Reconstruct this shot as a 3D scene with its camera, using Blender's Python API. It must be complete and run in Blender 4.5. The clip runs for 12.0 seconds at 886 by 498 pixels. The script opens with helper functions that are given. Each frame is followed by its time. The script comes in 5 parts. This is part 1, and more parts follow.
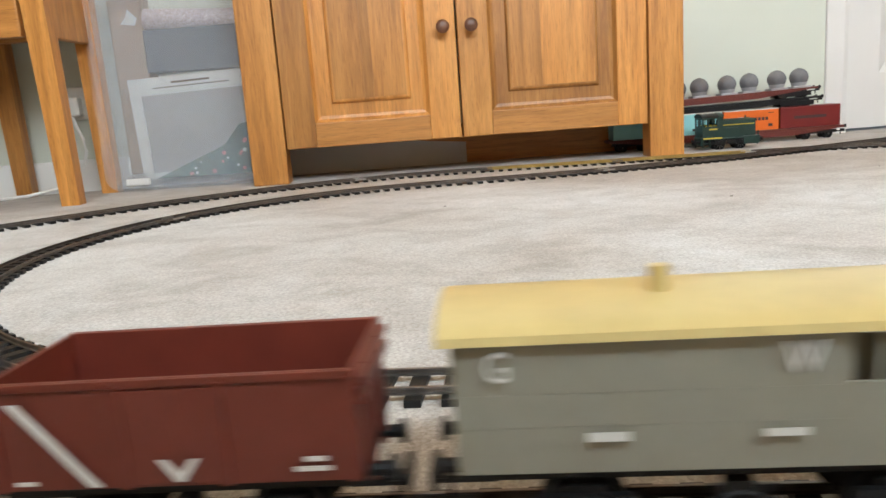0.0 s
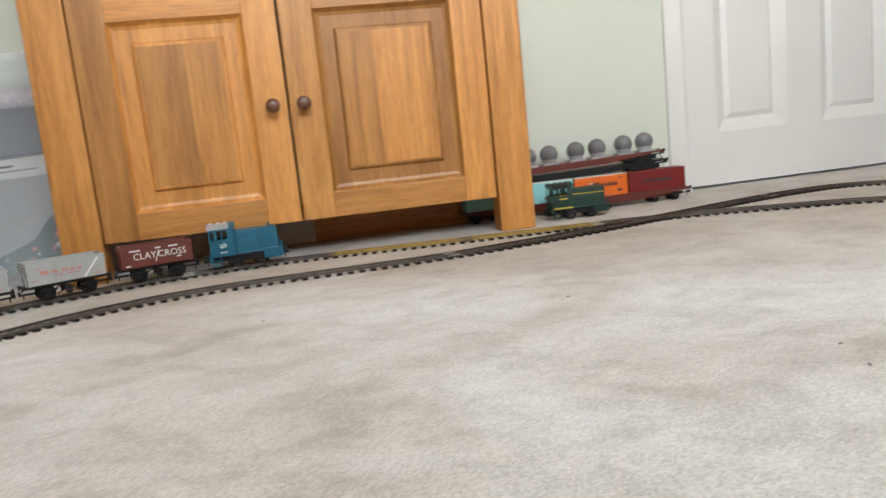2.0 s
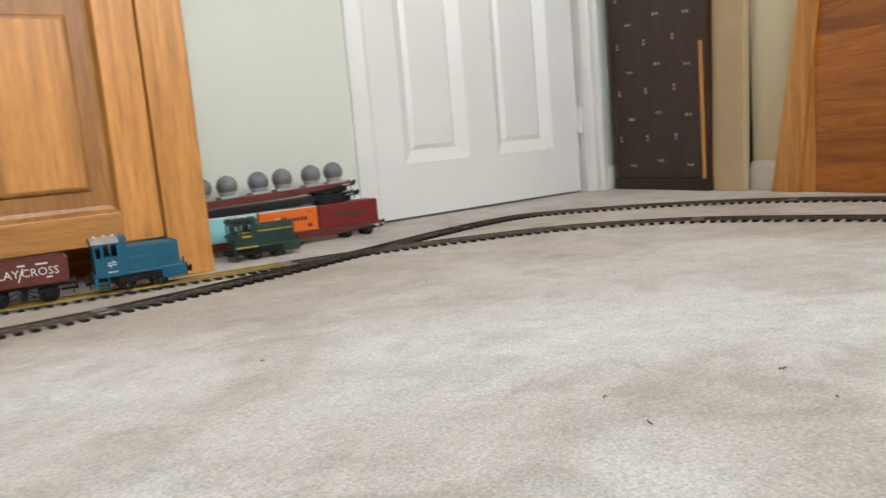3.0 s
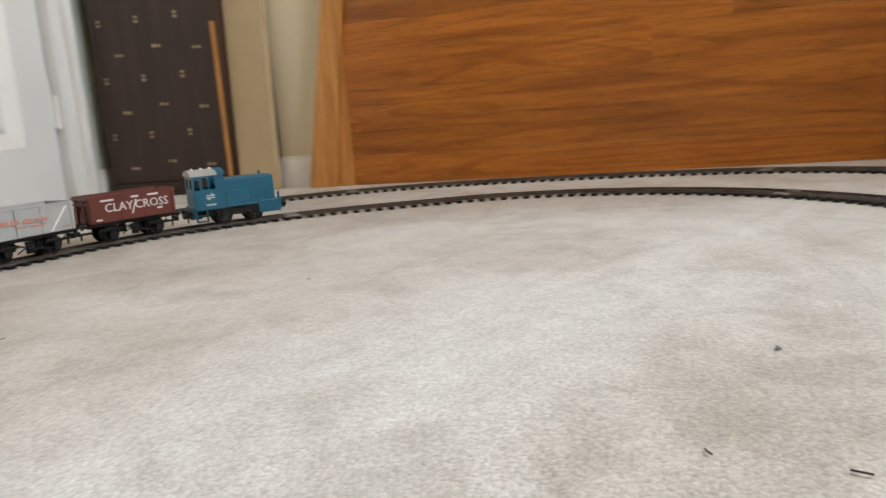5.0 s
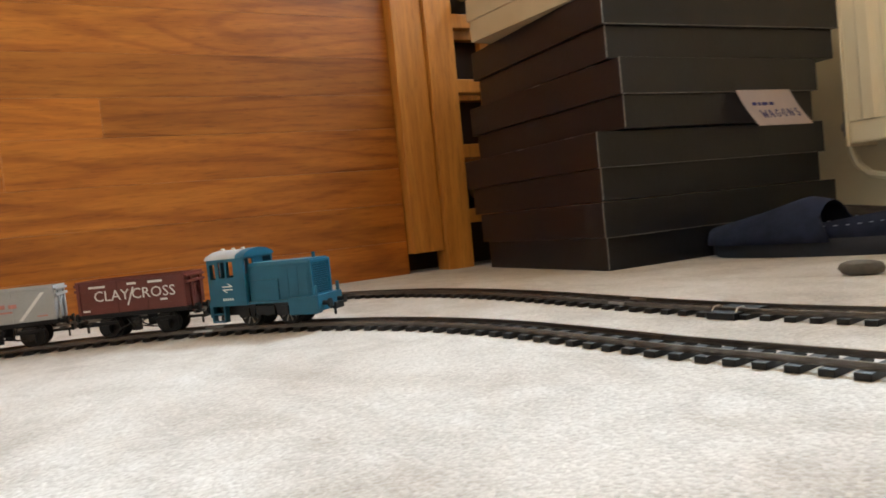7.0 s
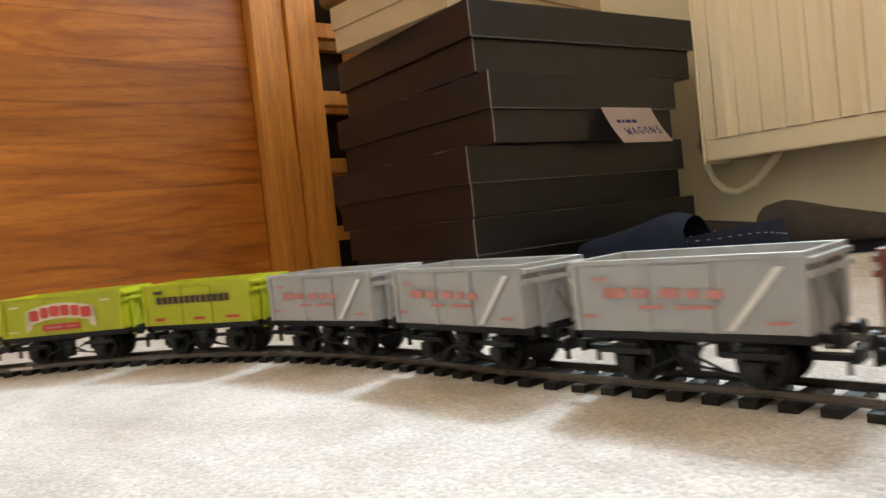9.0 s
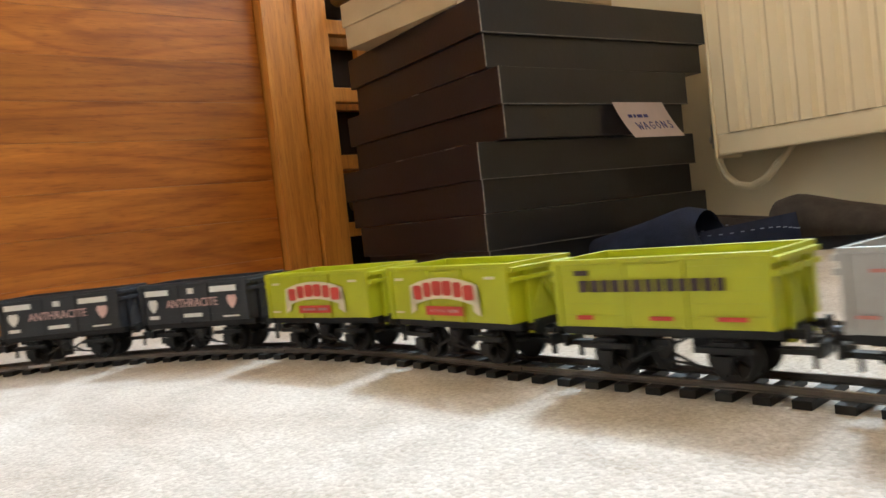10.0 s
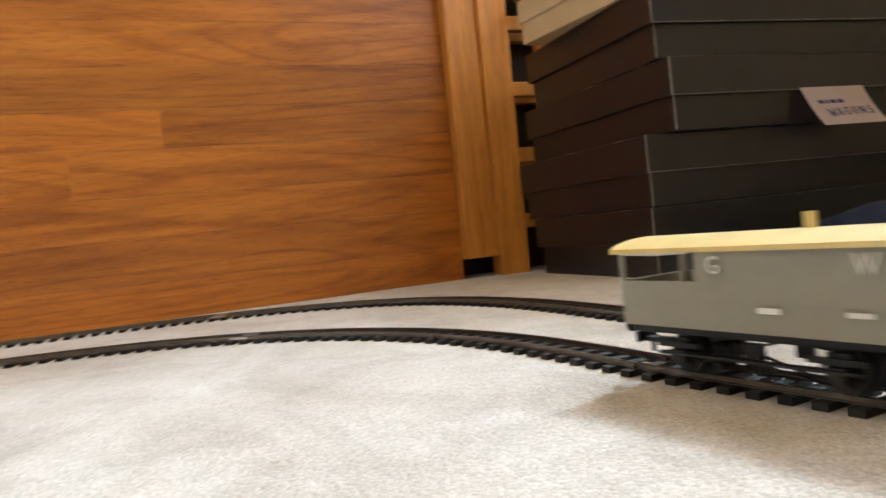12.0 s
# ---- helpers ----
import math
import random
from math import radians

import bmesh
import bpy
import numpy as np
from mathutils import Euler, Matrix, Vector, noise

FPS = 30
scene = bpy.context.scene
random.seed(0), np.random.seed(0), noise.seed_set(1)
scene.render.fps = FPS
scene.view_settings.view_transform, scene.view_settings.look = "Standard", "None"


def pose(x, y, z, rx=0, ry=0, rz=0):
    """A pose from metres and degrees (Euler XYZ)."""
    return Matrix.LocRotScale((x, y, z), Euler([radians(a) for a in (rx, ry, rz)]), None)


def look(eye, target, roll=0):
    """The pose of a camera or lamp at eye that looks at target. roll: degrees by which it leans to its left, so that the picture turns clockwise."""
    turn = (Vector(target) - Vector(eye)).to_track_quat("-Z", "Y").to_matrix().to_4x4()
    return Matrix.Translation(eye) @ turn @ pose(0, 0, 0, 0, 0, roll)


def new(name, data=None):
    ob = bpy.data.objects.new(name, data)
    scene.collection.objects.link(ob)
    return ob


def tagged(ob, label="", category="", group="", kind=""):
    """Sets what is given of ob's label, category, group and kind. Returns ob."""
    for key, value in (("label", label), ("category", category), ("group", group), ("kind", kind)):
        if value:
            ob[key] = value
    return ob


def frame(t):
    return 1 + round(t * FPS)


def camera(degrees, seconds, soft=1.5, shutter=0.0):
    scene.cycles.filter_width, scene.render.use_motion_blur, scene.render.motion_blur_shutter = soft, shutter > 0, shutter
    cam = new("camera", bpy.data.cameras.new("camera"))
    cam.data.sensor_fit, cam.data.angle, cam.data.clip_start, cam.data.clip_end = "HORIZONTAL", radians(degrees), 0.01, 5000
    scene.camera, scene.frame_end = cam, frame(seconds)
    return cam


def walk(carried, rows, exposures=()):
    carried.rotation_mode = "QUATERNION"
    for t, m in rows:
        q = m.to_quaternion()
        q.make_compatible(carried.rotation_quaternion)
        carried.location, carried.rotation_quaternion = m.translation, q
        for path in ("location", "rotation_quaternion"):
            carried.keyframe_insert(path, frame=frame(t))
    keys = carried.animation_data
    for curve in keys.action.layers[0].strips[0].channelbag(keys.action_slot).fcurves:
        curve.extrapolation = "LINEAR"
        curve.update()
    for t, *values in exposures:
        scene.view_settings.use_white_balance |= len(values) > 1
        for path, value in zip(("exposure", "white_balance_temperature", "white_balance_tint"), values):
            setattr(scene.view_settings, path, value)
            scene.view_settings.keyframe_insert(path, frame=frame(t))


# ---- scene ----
cam = camera(61.3, 12.0, shutter=0.25)
PATH = [
    (0, (0.479, -0.075, 0.139), (0.307, 1.882, -0.252), -4.1),
    (0.5, (0.483, -0.087, 0.150), (0.211, 1.855, -0.244), -4.8),
    (0.8, (0.487, -0.076, 0.156), (0.202, 1.862, -0.245), -5.0),
    (1, (0.496, -0.068, 0.160), (0.239, 1.872, -0.252), -5.2),
    (1.5, (0.528, -0.019, 0.180), (0.438, 1.941, -0.209), -5.5),
    (2, (0.564, 0.029, 0.200), (0.689, 2.001, -0.111), -5.9),
    (2.5, (0.603, 0.095, 0.206), (1.094, 2.013, -0.080), -6.0),
    (3, (0.599, 0.211, 0.176), (1.532, 1.957, -0.110), -4.9),
    (3.2, (0.591, 0.276, 0.157), (1.679, 1.930, -0.126), -4.4),
    (4.8, (0.623, 0.562, 0.114), (2.411, 1.397, -0.214), -3.6),
    (5, (0.627, 0.588, 0.135), (2.498, 1.198, -0.223), -4.5),
    (5.5, (0.741, 0.602, 0.120), (2.715, 0.671, -0.194), -5.5),
    (6, (0.814, 0.631, 0.111), (2.754, 0.226, -0.154), -5.2),
    (6.5, (0.838, 0.625, 0.092), (2.695, -0.098, -0.080), -5.2),
    (7, (0.846, 0.620, 0.094), (2.590, -0.355, 0.013), -5.8),
    (7.2, (0.856, 0.612, 0.090), (2.549, -0.451, 0.043), -5.9),
    (9, (0.883, 0.585, 0.093), (2.439, -0.670, 0.023), -6.1),
    (9.5, (0.882, 0.587, 0.095), (2.445, -0.659, 0.016), -6.0),
    (10, (0.882, 0.588, 0.095), (2.455, -0.644, 0.014), -6.4),
    (10.5, (0.881, 0.590, 0.092), (2.467, -0.626, 0.019), -6.5),
    (11, (0.879, 0.586, 0.091), (2.483, -0.606, 0.028), -7.4),
    (11.5, (0.881, 0.588, 0.097), (2.498, -0.586, 0.031), -8.4),
    (12, (0.829, 0.564, 0.098), (2.674, -0.206, 0.039), -6.0),
]
EXPOSURES = [(0, -0.45), (0.8, -0.45), (2, -0.66), (3.2, -0.70), (4.8, -0.70), (5.5, -0.55), (6, -0.5), (7, -0.3), (9, -0.12), (11.5, -0.12), (12, -0.18)]
walk(cam, [(t, look(eye, target, roll)) for t, eye, target, roll in PATH], EXPOSURES)

# ---------- world and lights ----------
world = bpy.data.worlds.new("sky")
scene.world = world
world.use_nodes = True
wn = world.node_tree.nodes
sky = wn.new("ShaderNodeTexSky")
sky.sky_type = "NISHITA"
sky.sun_disc = False
sky.sun_elevation, sky.sun_rotation = radians(46), radians(153)
wn["Background"].inputs["Strength"].default_value = 0.12
world.node_tree.links.new(sky.outputs[0], wn["Background"].inputs[0])
sun_data = bpy.data.lights.new("sun", "SUN")
sun_data.energy, sun_data.angle, sun_data.color = 3.3, radians(7), (0.66, 0.86, 1.0)
sun = new("sun", sun_data)
sun.matrix_basis = look((4.2, -5.4, 7.6), (1, 1, 0))


def window_light(name, x, y, z, aim, w, h, watts, colour):
    d = bpy.data.lights.new(name, "AREA")
    d.shape, d.size, d.size_y, d.energy, d.color = "RECTANGLE", w, h, watts, colour
    o = new(name, d)
    o.matrix_basis = look((x, y, z), aim)
    return o


window_light("window_daylight", 1.15, -1.2, 1.6, (1.15, 1.1, 1.75), 2.3, 1.3, 104, (0.87, 0.94, 1.0))


# ---------- materials ----------
def nodes_of(name):
    m = bpy.data.materials.new(name)
    m.use_nodes = True
    nt = m.node_tree
    return m, nt, nt.nodes, nt.links, nt.nodes["Principled BSDF"]


def coords(n, l, scale, kind="Object"):
    tc, mp = n.new("ShaderNodeTexCoord"), n.new("ShaderNodeMapping")
    mp.inputs["Scale"].default_value = scale
    l.new(tc.outputs[kind], mp.inputs["Vector"])
    return mp.outputs[0]


def noise_node(n, l, vec, scale, detail=4.0, rough=0.6, distort=0.0):
    t = n.new("ShaderNodeTexNoise")
    t.inputs["Scale"].default_value, t.inputs["Detail"].default_value = scale, detail
    t.inputs["Roughness"].default_value, t.inputs["Distortion"].default_value = rough, distort
    if vec is not None:
        l.new(vec, t.inputs["Vector"])
    return t


def ramp(n, l, fac, stops):
    r = n.new("ShaderNodeValToRGB")
    e = r.color_ramp.elements
    while len(e) < len(stops):
        e.new(0.5)
    for el, (p, c) in zip(e, stops):
        el.position, el.color = p, (*c, 1)
    l.new(fac, r.inputs[0])
    return r.outputs[0]


def mix(n, l, fac, a, b, kind="MIX"):
    m = n.new("ShaderNodeMix")
    m.data_type, m.blend_type = "RGBA", kind
    for sock, v in ((m.inputs[0], fac), (m.inputs[6], a), (m.inputs[7], b)):
        if hasattr(v, "is_linked"):
            l.new(v, sock)
        elif isinstance(v, tuple):
            sock.default_value = (*v, 1)
        else:
            sock.default_value = v
    return m.outputs[2]


def bump(n, l, b, height, strength, distance):
    k = n.new("ShaderNodeBump")
    k.inputs["Strength"].default_value, k.inputs["Distance"].default_value = strength, distance
    l.new(height, k.inputs["Height"])
    l.new(k.outputs[0], b.inputs["Normal"])


def paint(name, colour, rough=0.5, var=0.12, scale=40.0, bumps=0.1, metal=0.0, spec=0.5, dirt=0.0):
    m, nt, n, l, b = nodes_of(name)
    v = coords(n, l, (1, 1, 1))
    big = noise_node(n, l, v, scale, 5)
    fine = noise_node(n, l, v, scale * 12, 3)
    dark = tuple(c * (1 - var) for c in colour)
    light = tuple(min(1, c * (1 + var)) for c in colour)
    col = ramp(n, l, big.outputs["Fac"], [(0.3, dark), (0.7, light)])
    if dirt:
        spots = ramp(n, l, fine.outputs["Fac"], [(0.55, (0, 0, 0)), (0.8, (1, 1, 1))])
        k = n.new("ShaderNodeMath")
        k.operation = "MULTIPLY"
        k.inputs[1].default_value = dirt
        l.new(spots, k.inputs[0])
        col = mix(n, l, k.outputs[0], col, (0.12, 0.1, 0.08))
    l.new(col, b.inputs["Base Color"])
    rr = n.new("ShaderNodeMapRange")
    rr.inputs[3].default_value, rr.inputs[4].default_value = rough * 0.85, min(1, rough * 1.15)
    l.new(fine.outputs["Fac"], rr.inputs[0])
    l.new(rr.outputs[0], b.inputs["Roughness"])
    b.inputs["Metallic"].default_value = metal
    b.inputs["Specular IOR Level"].default_value = spec
    if bumps:
        bump(n, l, b, fine.outputs["Fac"], bumps, 0.001)
    return m


def wood(name, dark, mid, light, axis="z", rough=0.42, stretch=14.0, tone=0.18, coat=0.15, size=1.6, swirl=1.4, rings=0.0):
    """Oak: long grain along one axis, a broad figure, pores, and a tone of its own for each board."""
    m, nt, n, l, b = nodes_of(name)
    s = {"x": (1, stretch, stretch), "y": (stretch, 1, stretch), "z": (stretch, stretch, 1)}[axis]
    info = n.new("ShaderNodeObjectInfo")
    tc, add, mp = n.new("ShaderNodeTexCoord"), n.new("ShaderNodeVectorMath"), n.new("ShaderNodeMapping")
    jump = n.new("ShaderNodeVectorMath")
    jump.operation = "SCALE"
    jump.inputs[0].default_value = (7.3, 5.1, 9.7)
    l.new(info.outputs["Random"], jump.inputs["Scale"])
    l.new(tc.outputs["Object"], add.inputs[0])
    l.new(jump.outputs[0], add.inputs[1])
    l.new(add.outputs[0], mp.inputs["Vector"])
    mp.inputs["Scale"].default_value = s
    figure = noise_node(n, l, mp.outputs[0], size, 7, 0.64, swirl)
    grain = noise_node(n, l, mp.outputs[0], 9.0, 4, 0.7, 0.3)
    pores = noise_node(n, l, mp.outputs[0], 34.0, 2, 0.6)
    col = ramp(n, l, figure.outputs["Fac"], [(0.28, dark), (0.5, mid), (0.74, light)])
    g = ramp(n, l, grain.outputs["Fac"], [(0.3, (0.72, 0.68, 0.64)), (0.62, (1.05, 1.04, 1.02))])
    col = mix(n, l, 0.85, col, g, "MULTIPLY")
    p = ramp(n, l, pores.outputs["Fac"], [(0.32, (0.6, 0.52, 0.45)), (0.45, (1, 1, 1))])
    col = mix(n, l, 0.55, col, p, "MULTIPLY")
    if rings:
        slow = noise_node(n, l, mp.outputs[0], 1.1, 1.5, 0.45, 0.35)
        times_by, wave = n.new("ShaderNodeMath"), n.new("ShaderNodeMath")
        times_by.operation, times_by.inputs[1].default_value = "MULTIPLY", rings
        wave.operation = "SINE"
        l.new(slow.outputs["Fac"], times_by.inputs[0])
        l.new(times_by.outputs[0], wave.inputs[0])
        line = ramp(n, l, wave.outputs[0], [(0.0, (1, 1, 1)), (0.5, (0.96, 0.93, 0.9)), (0.95, (0.62, 0.50, 0.40))])
        col = mix(n, l, 0.5, col, line, "MULTIPLY")
    t = n.new("ShaderNodeMapRange")
    t.inputs[3].default_value, t.inputs[4].default_value = 1 - tone, 1 + tone
    l.new(info.outputs["Random"], t.inputs[0])
    hsv = n.new("ShaderNodeHueSaturation")
    l.new(t.outputs[0], hsv.inputs["Value"])
    l.new(col, hsv.inputs["Color"])
    l.new(hsv.outputs[0], b.inputs["Base Color"])
    rr = n.new("ShaderNodeMapRange")
    rr.inputs[3].default_value, rr.inputs[4].default_value = rough - 0.08, rough + 0.14
    l.new(grain.outputs["Fac"], rr.inputs[0])
    l.new(rr.outputs[0], b.inputs["Roughness"])
    b.inputs["Coat Weight"].default_value = coat
    b.inputs["Coat Roughness"].default_value = 0.3
    bump(n, l, b, grain.outputs["Fac"], 0.12, 0.002)
    return m


def carpet_material():
    m, nt, n, l, b = nodes_of("carpet_pile")
    v = coords(n, l, (1, 1, 1))
    patches = noise_node(n, l, v, 3.2, 5, 0.55, 0.8)
    mid = noise_node(n, l, v, 26.0, 5, 0.65)
    tuft = n.new("ShaderNodeTexVoronoi")
    tuft.inputs["Scale"].default_value = 430.0
    l.new(v, tuft.inputs["Vector"])
    fibre = noise_node(n, l, v, 420.0, 4, 0.65)
    col = ramp(n, l, patches.outputs["Fac"], [(0.36, (0.42, 0.378, 0.345)), (0.5, (0.485, 0.452, 0.424)), (0.64, (0.53, 0.51, 0.495))])
    tracks = noise_node(n, l, coords(n, l, (1.0, 1.3, 1.0)), 9.0, 5, 0.62, 1.2)
    c1 = ramp(n, l, tracks.outputs["Fac"], [(0.36, (0.80, 0.775, 0.75)), (0.52, (1.0, 1.0, 1.0)), (0.7, (1.08, 1.08, 1.09))])
    col = mix(n, l, 0.8, col, c1, "MULTIPLY")
    c2 = ramp(n, l, mid.outputs["Fac"], [(0.34, (0.76, 0.735, 0.70)), (0.6, (1.08, 1.08, 1.08))])
    col = mix(n, l, 0.35, col, c2, "MULTIPLY")
    c3 = ramp(n, l, tuft.outputs["Color"], [(0.1, (0.66, 0.63, 0.59)), (0.8, (1.14, 1.14, 1.14))])
    col = mix(n, l, 0.5, col, c3, "MULTIPLY")
    c4 = ramp(n, l, fibre.outputs["Fac"], [(0.3, (0.66, 0.63, 0.60)), (0.6, (1.12, 1.12, 1.12))])
    col = mix(n, l, 0.75, col, c4, "MULTIPLY")
    l.new(col, b.inputs["Base Color"])
    b.inputs["Roughness"].default_value = 0.95
    b.inputs["Specular IOR Level"].default_value = 0.15
    b.inputs["Sheen Weight"].default_value = 0.25
    h = n.new("ShaderNodeMath")
    h.operation = "SUBTRACT"
    l.new(fibre.outputs["Fac"], h.inputs[0])
    l.new(tuft.outputs["Distance"], h.inputs[1])
    bump(n, l, b, h.outputs[0], 0.2, 0.002)
    return m


def clear_plastic():
    m, nt, n, l, b = nodes_of("clear_plastic")
    b.inputs["Base Color"].default_value = (0.80, 0.86, 0.93, 1)
    b.inputs["Roughness"].default_value = 0.18
    nz = noise_node(n, l, coords(n, l, (1, 1, 1)), 14, 4)
    rr = n.new("ShaderNodeMapRange")
    rr.inputs[3].default_value, rr.inputs[4].default_value = 0.06, 0.24
    l.new(nz.outputs["Fac"], rr.inputs[0])
    l.new(rr.outputs[0], b.inputs["Alpha"])
    return m


def glass_material():
    m, nt, n, l, b = nodes_of("window_glass")
    b.inputs["Base Color"].default_value = (0.95, 0.97, 0.97, 1)
    b.inputs["Roughness"].default_value = 0.02
    b.inputs["Transmission Weight"].default_value = 1.0
    b.inputs["IOR"].default_value = 1.45
    return m


M_CARPET = carpet_material()
M_OAK_V = wood("honey_oak_upright", (0.33, 0.13, 0.026), (0.52, 0.225, 0.05), (0.68, 0.33, 0.09), "z", tone=0.26)
M_OAK_H = wood("honey_oak_level", (0.36, 0.145, 0.03), (0.54, 0.235, 0.055), (0.66, 0.315, 0.085), "x")
M_PANEL = wood("dark_honey_oak_boards", (0.26, 0.076, 0.008), (0.41, 0.130, 0.014), (0.52, 0.188, 0.025), "y", 0.34, 11.0, 0.2, 0.3, 1.5, 1.8, 60.0)
M_POST = wood("pale_oak_post", (0.46, 0.165, 0.022), (0.60, 0.24, 0.038), (0.70, 0.31, 0.058), "z", 0.45, 14, 0.1)
M_KNOB = wood("dark_turned_wood", (0.07, 0.025, 0.012), (0.12, 0.045, 0.022), (0.17, 0.065, 0.03), "y", 0.35, 8, 0.1, 0.3)
M_DARKWOOD = wood("dark_stained_wood", (0.018, 0.007, 0.003), (0.034, 0.014, 0.006), (0.05, 0.022, 0.010), "z", 0.5)
# orange tint for the unseen west wall, put in to warm the fill light
M_WARM = paint("warm_bounce_wall_tint", (0.70, 0.45, 0.21), 0.75, 0.03, 3, 0.15)
M_WALL = paint("pale_green_wall_paint", (0.62, 0.65, 0.57), 0.75, 0.025, 3, 0.15)
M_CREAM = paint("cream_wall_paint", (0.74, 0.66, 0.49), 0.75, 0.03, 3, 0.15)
M_WHITE = paint("white_gloss_paint", (0.74, 0.725, 0.70), 0.4, 0.02, 5, 0.03)
# ceiling out of view; its peach colour is added to turn shadows orange
M_CEIL = paint("warm_bounce_ceiling_tint", (0.86, 0.60, 0.34), 0.85, 0.02, 4, 0.1)
M_RAIL = paint("dull_steel_rail", (0.17, 0.15, 0.135), 0.3, 0.25, 60, 0.05, 0.85)
M_BRASS = paint("tarnished_brass_rail", (0.45, 0.33, 0.12), 0.4, 0.2, 60, 0.05, 0.85)
M_SLEEPER = paint("black_brown_sleeper_plastic", (0.009, 0.008, 0.0075), 0.45, 0.25, 90, 0.15, 0.0, 0.35)
M_TIE = paint("brown_plastic_tie", (0.16, 0.07, 0.025), 0.5, 0.2, 90, 0.1)
M_BLACKPL = paint("black_moulded_plastic", (0.008, 0.008, 0.009), 0.45, 0.2, 90, 0.1, 0.0, 0.35)
M_STEEL = paint("bright_steel", (0.55, 0.54, 0.52), 0.3, 0.1, 80, 0.03, 1.0)
M_DULLSTEEL = paint("dull_wheel_steel", (0.2, 0.19, 0.18), 0.4, 0.2, 80, 0.03, 0.9)
M_BLUE = paint("rail_blue_plastic", (0.008, 0.100, 0.170), 0.38, 0.08, 60, 0.04)
M_LOCOGREY = paint("grey_cab_roof_plastic", (0.36, 0.36, 0.37), 0.5, 0.1, 60, 0.05)
M_CABIN = paint("dark_cab_inside", (0.02, 0.025, 0.03), 0.6, 0.1)
M_MAROON = paint("maroon_brown_plastic", (0.13, 0.026, 0.018), 0.42, 0.12, 60, 0.05)
M_BROWN = paint("bauxite_brown_plastic", (0.15, 0.028, 0.017), 0.4, 0.12, 60, 0.05)
M_GREY = paint("light_grey_plastic", (0.37, 0.375, 0.37), 0.48, 0.08, 60, 0.05, dirt=0.15)
M_LIME = paint("lime_yellow_plastic", (0.42, 0.45, 0.010), 0.4, 0.07, 60, 0.04)
M_COAL = paint("blue_black_plastic", (0.018, 0.02, 0.026), 0.42, 0.12, 60, 0.05)
M_VAN = paint("brake_van_grey_plastic", (0.28, 0.265, 0.215), 0.5, 0.06, 60, 0.05)
M_VANROOF = paint("cream_yellow_roof_plastic", (0.64, 0.50, 0.22), 0.3, 0.06, 60, 0.04)
M_VANEND = paint("pale_blue_grey_end", (0.33, 0.39, 0.42), 0.5, 0.06, 60, 0.05)
M_WHITEINK = paint("white_print", (0.72, 0.71, 0.68), 0.55, 0.06, 200, 0.0)
M_REDINK = paint("red_print", (0.50, 0.045, 0.03), 0.55, 0.1, 200, 0.0)
M_FADERED = paint("faded_red_print", (0.48, 0.20, 0.17), 0.6, 0.15, 200, 0.0)
M_CREAMINK = paint("cream_print", (0.70, 0.62, 0.44), 0.55, 0.06, 200, 0.0)
M_PINKINK = paint("pale_pink_print", (0.62, 0.40, 0.38), 0.55, 0.1, 200, 0.0)
M_DARKINK = paint("dark_print", (0.05, 0.03, 0.03), 0.55, 0.1, 200, 0.0)
M_BOX = paint("black_textured_card", (0.0065, 0.0072, 0.0115), 0.32, 0.3, 14, 0.2, 0.0, 0.5)
M_BOXEDGE = paint("worn_grey_card_edge", (0.16, 0.155, 0.15), 0.7, 0.4, 120, 0.2)
M_PAPER = paint("pink_white_paper", (0.72, 0.60, 0.58), 0.8, 0.05, 30, 0.1)
M_BALLPEN = paint("blue_ballpen_ink", (0.05, 0.05, 0.22), 0.6, 0.1)
M_RADIATOR = paint("cream_radiator_enamel", (0.90, 0.77, 0.56), 0.35, 0.02, 5, 0.03)
M_PIPE = paint("cream_painted_pipe", (0.66, 0.58, 0.42), 0.4, 0.05, 30, 0.05)
M_SUEDE = paint("navy_suede", (0.016, 0.022, 0.05), 0.9, 0.3, 40, 0.5, 0.0, 0.2)
M_DARKSUEDE = paint("grey_brown_suede", (0.05, 0.042, 0.04), 0.9, 0.3, 40, 0.5, 0.0, 0.2)
M_SOLE = paint("navy_rubber_sole", (0.012, 0.016, 0.03), 0.7, 0.2, 60, 0.3)
M_STITCH = paint("pale_blue_thread", (0.25, 0.3, 0.42), 0.8, 0.1)
M_STONE = paint("grey_pebble", (0.10, 0.09, 0.08), 0.8, 0.3, 80, 0.4)
M_GREEN = paint("dark_green_plastic", (0.012, 0.036, 0.028), 0.4, 0.1, 60, 0.05)
M_YELLOW = paint("yellow_stripe", (0.55, 0.40, 0.03), 0.5, 0.08)
M_ORANGE = paint("orange_container_plastic", (0.72, 0.14, 0.015), 0.4, 0.06, 40, 0.04)
M_REDBOX = paint("deep_red_container_plastic", (0.17, 0.014, 0.012), 0.4, 0.08, 40, 0.04)
M_AQUA = paint("pale_aqua_container_plastic", (0.28, 0.62, 0.64), 0.45, 0.05, 40, 0.04)
M_TANK = paint("smoke_grey_plastic", (0.17, 0.17, 0.18), 0.2, 0.12, 60, 0.02)
M_CLEAR = clear_plastic()
M_GLASS = glass_material()
M_NAVYCARD = paint("navy_grey_card", (0.045, 0.055, 0.075), 0.6, 0.1, 20, 0.1)
M_GREYCARD = paint("grey_white_card", (0.56, 0.56, 0.55), 0.7, 0.05, 20, 0.1)
M_TANCARD = paint("tan_card", (0.30, 0.21, 0.15), 0.75, 0.1, 20, 0.1)
M_WRAP = paint("speckled_wrapping_paper", (0.50, 0.43, 0.45), 0.7, 0.35, 220, 0.1)
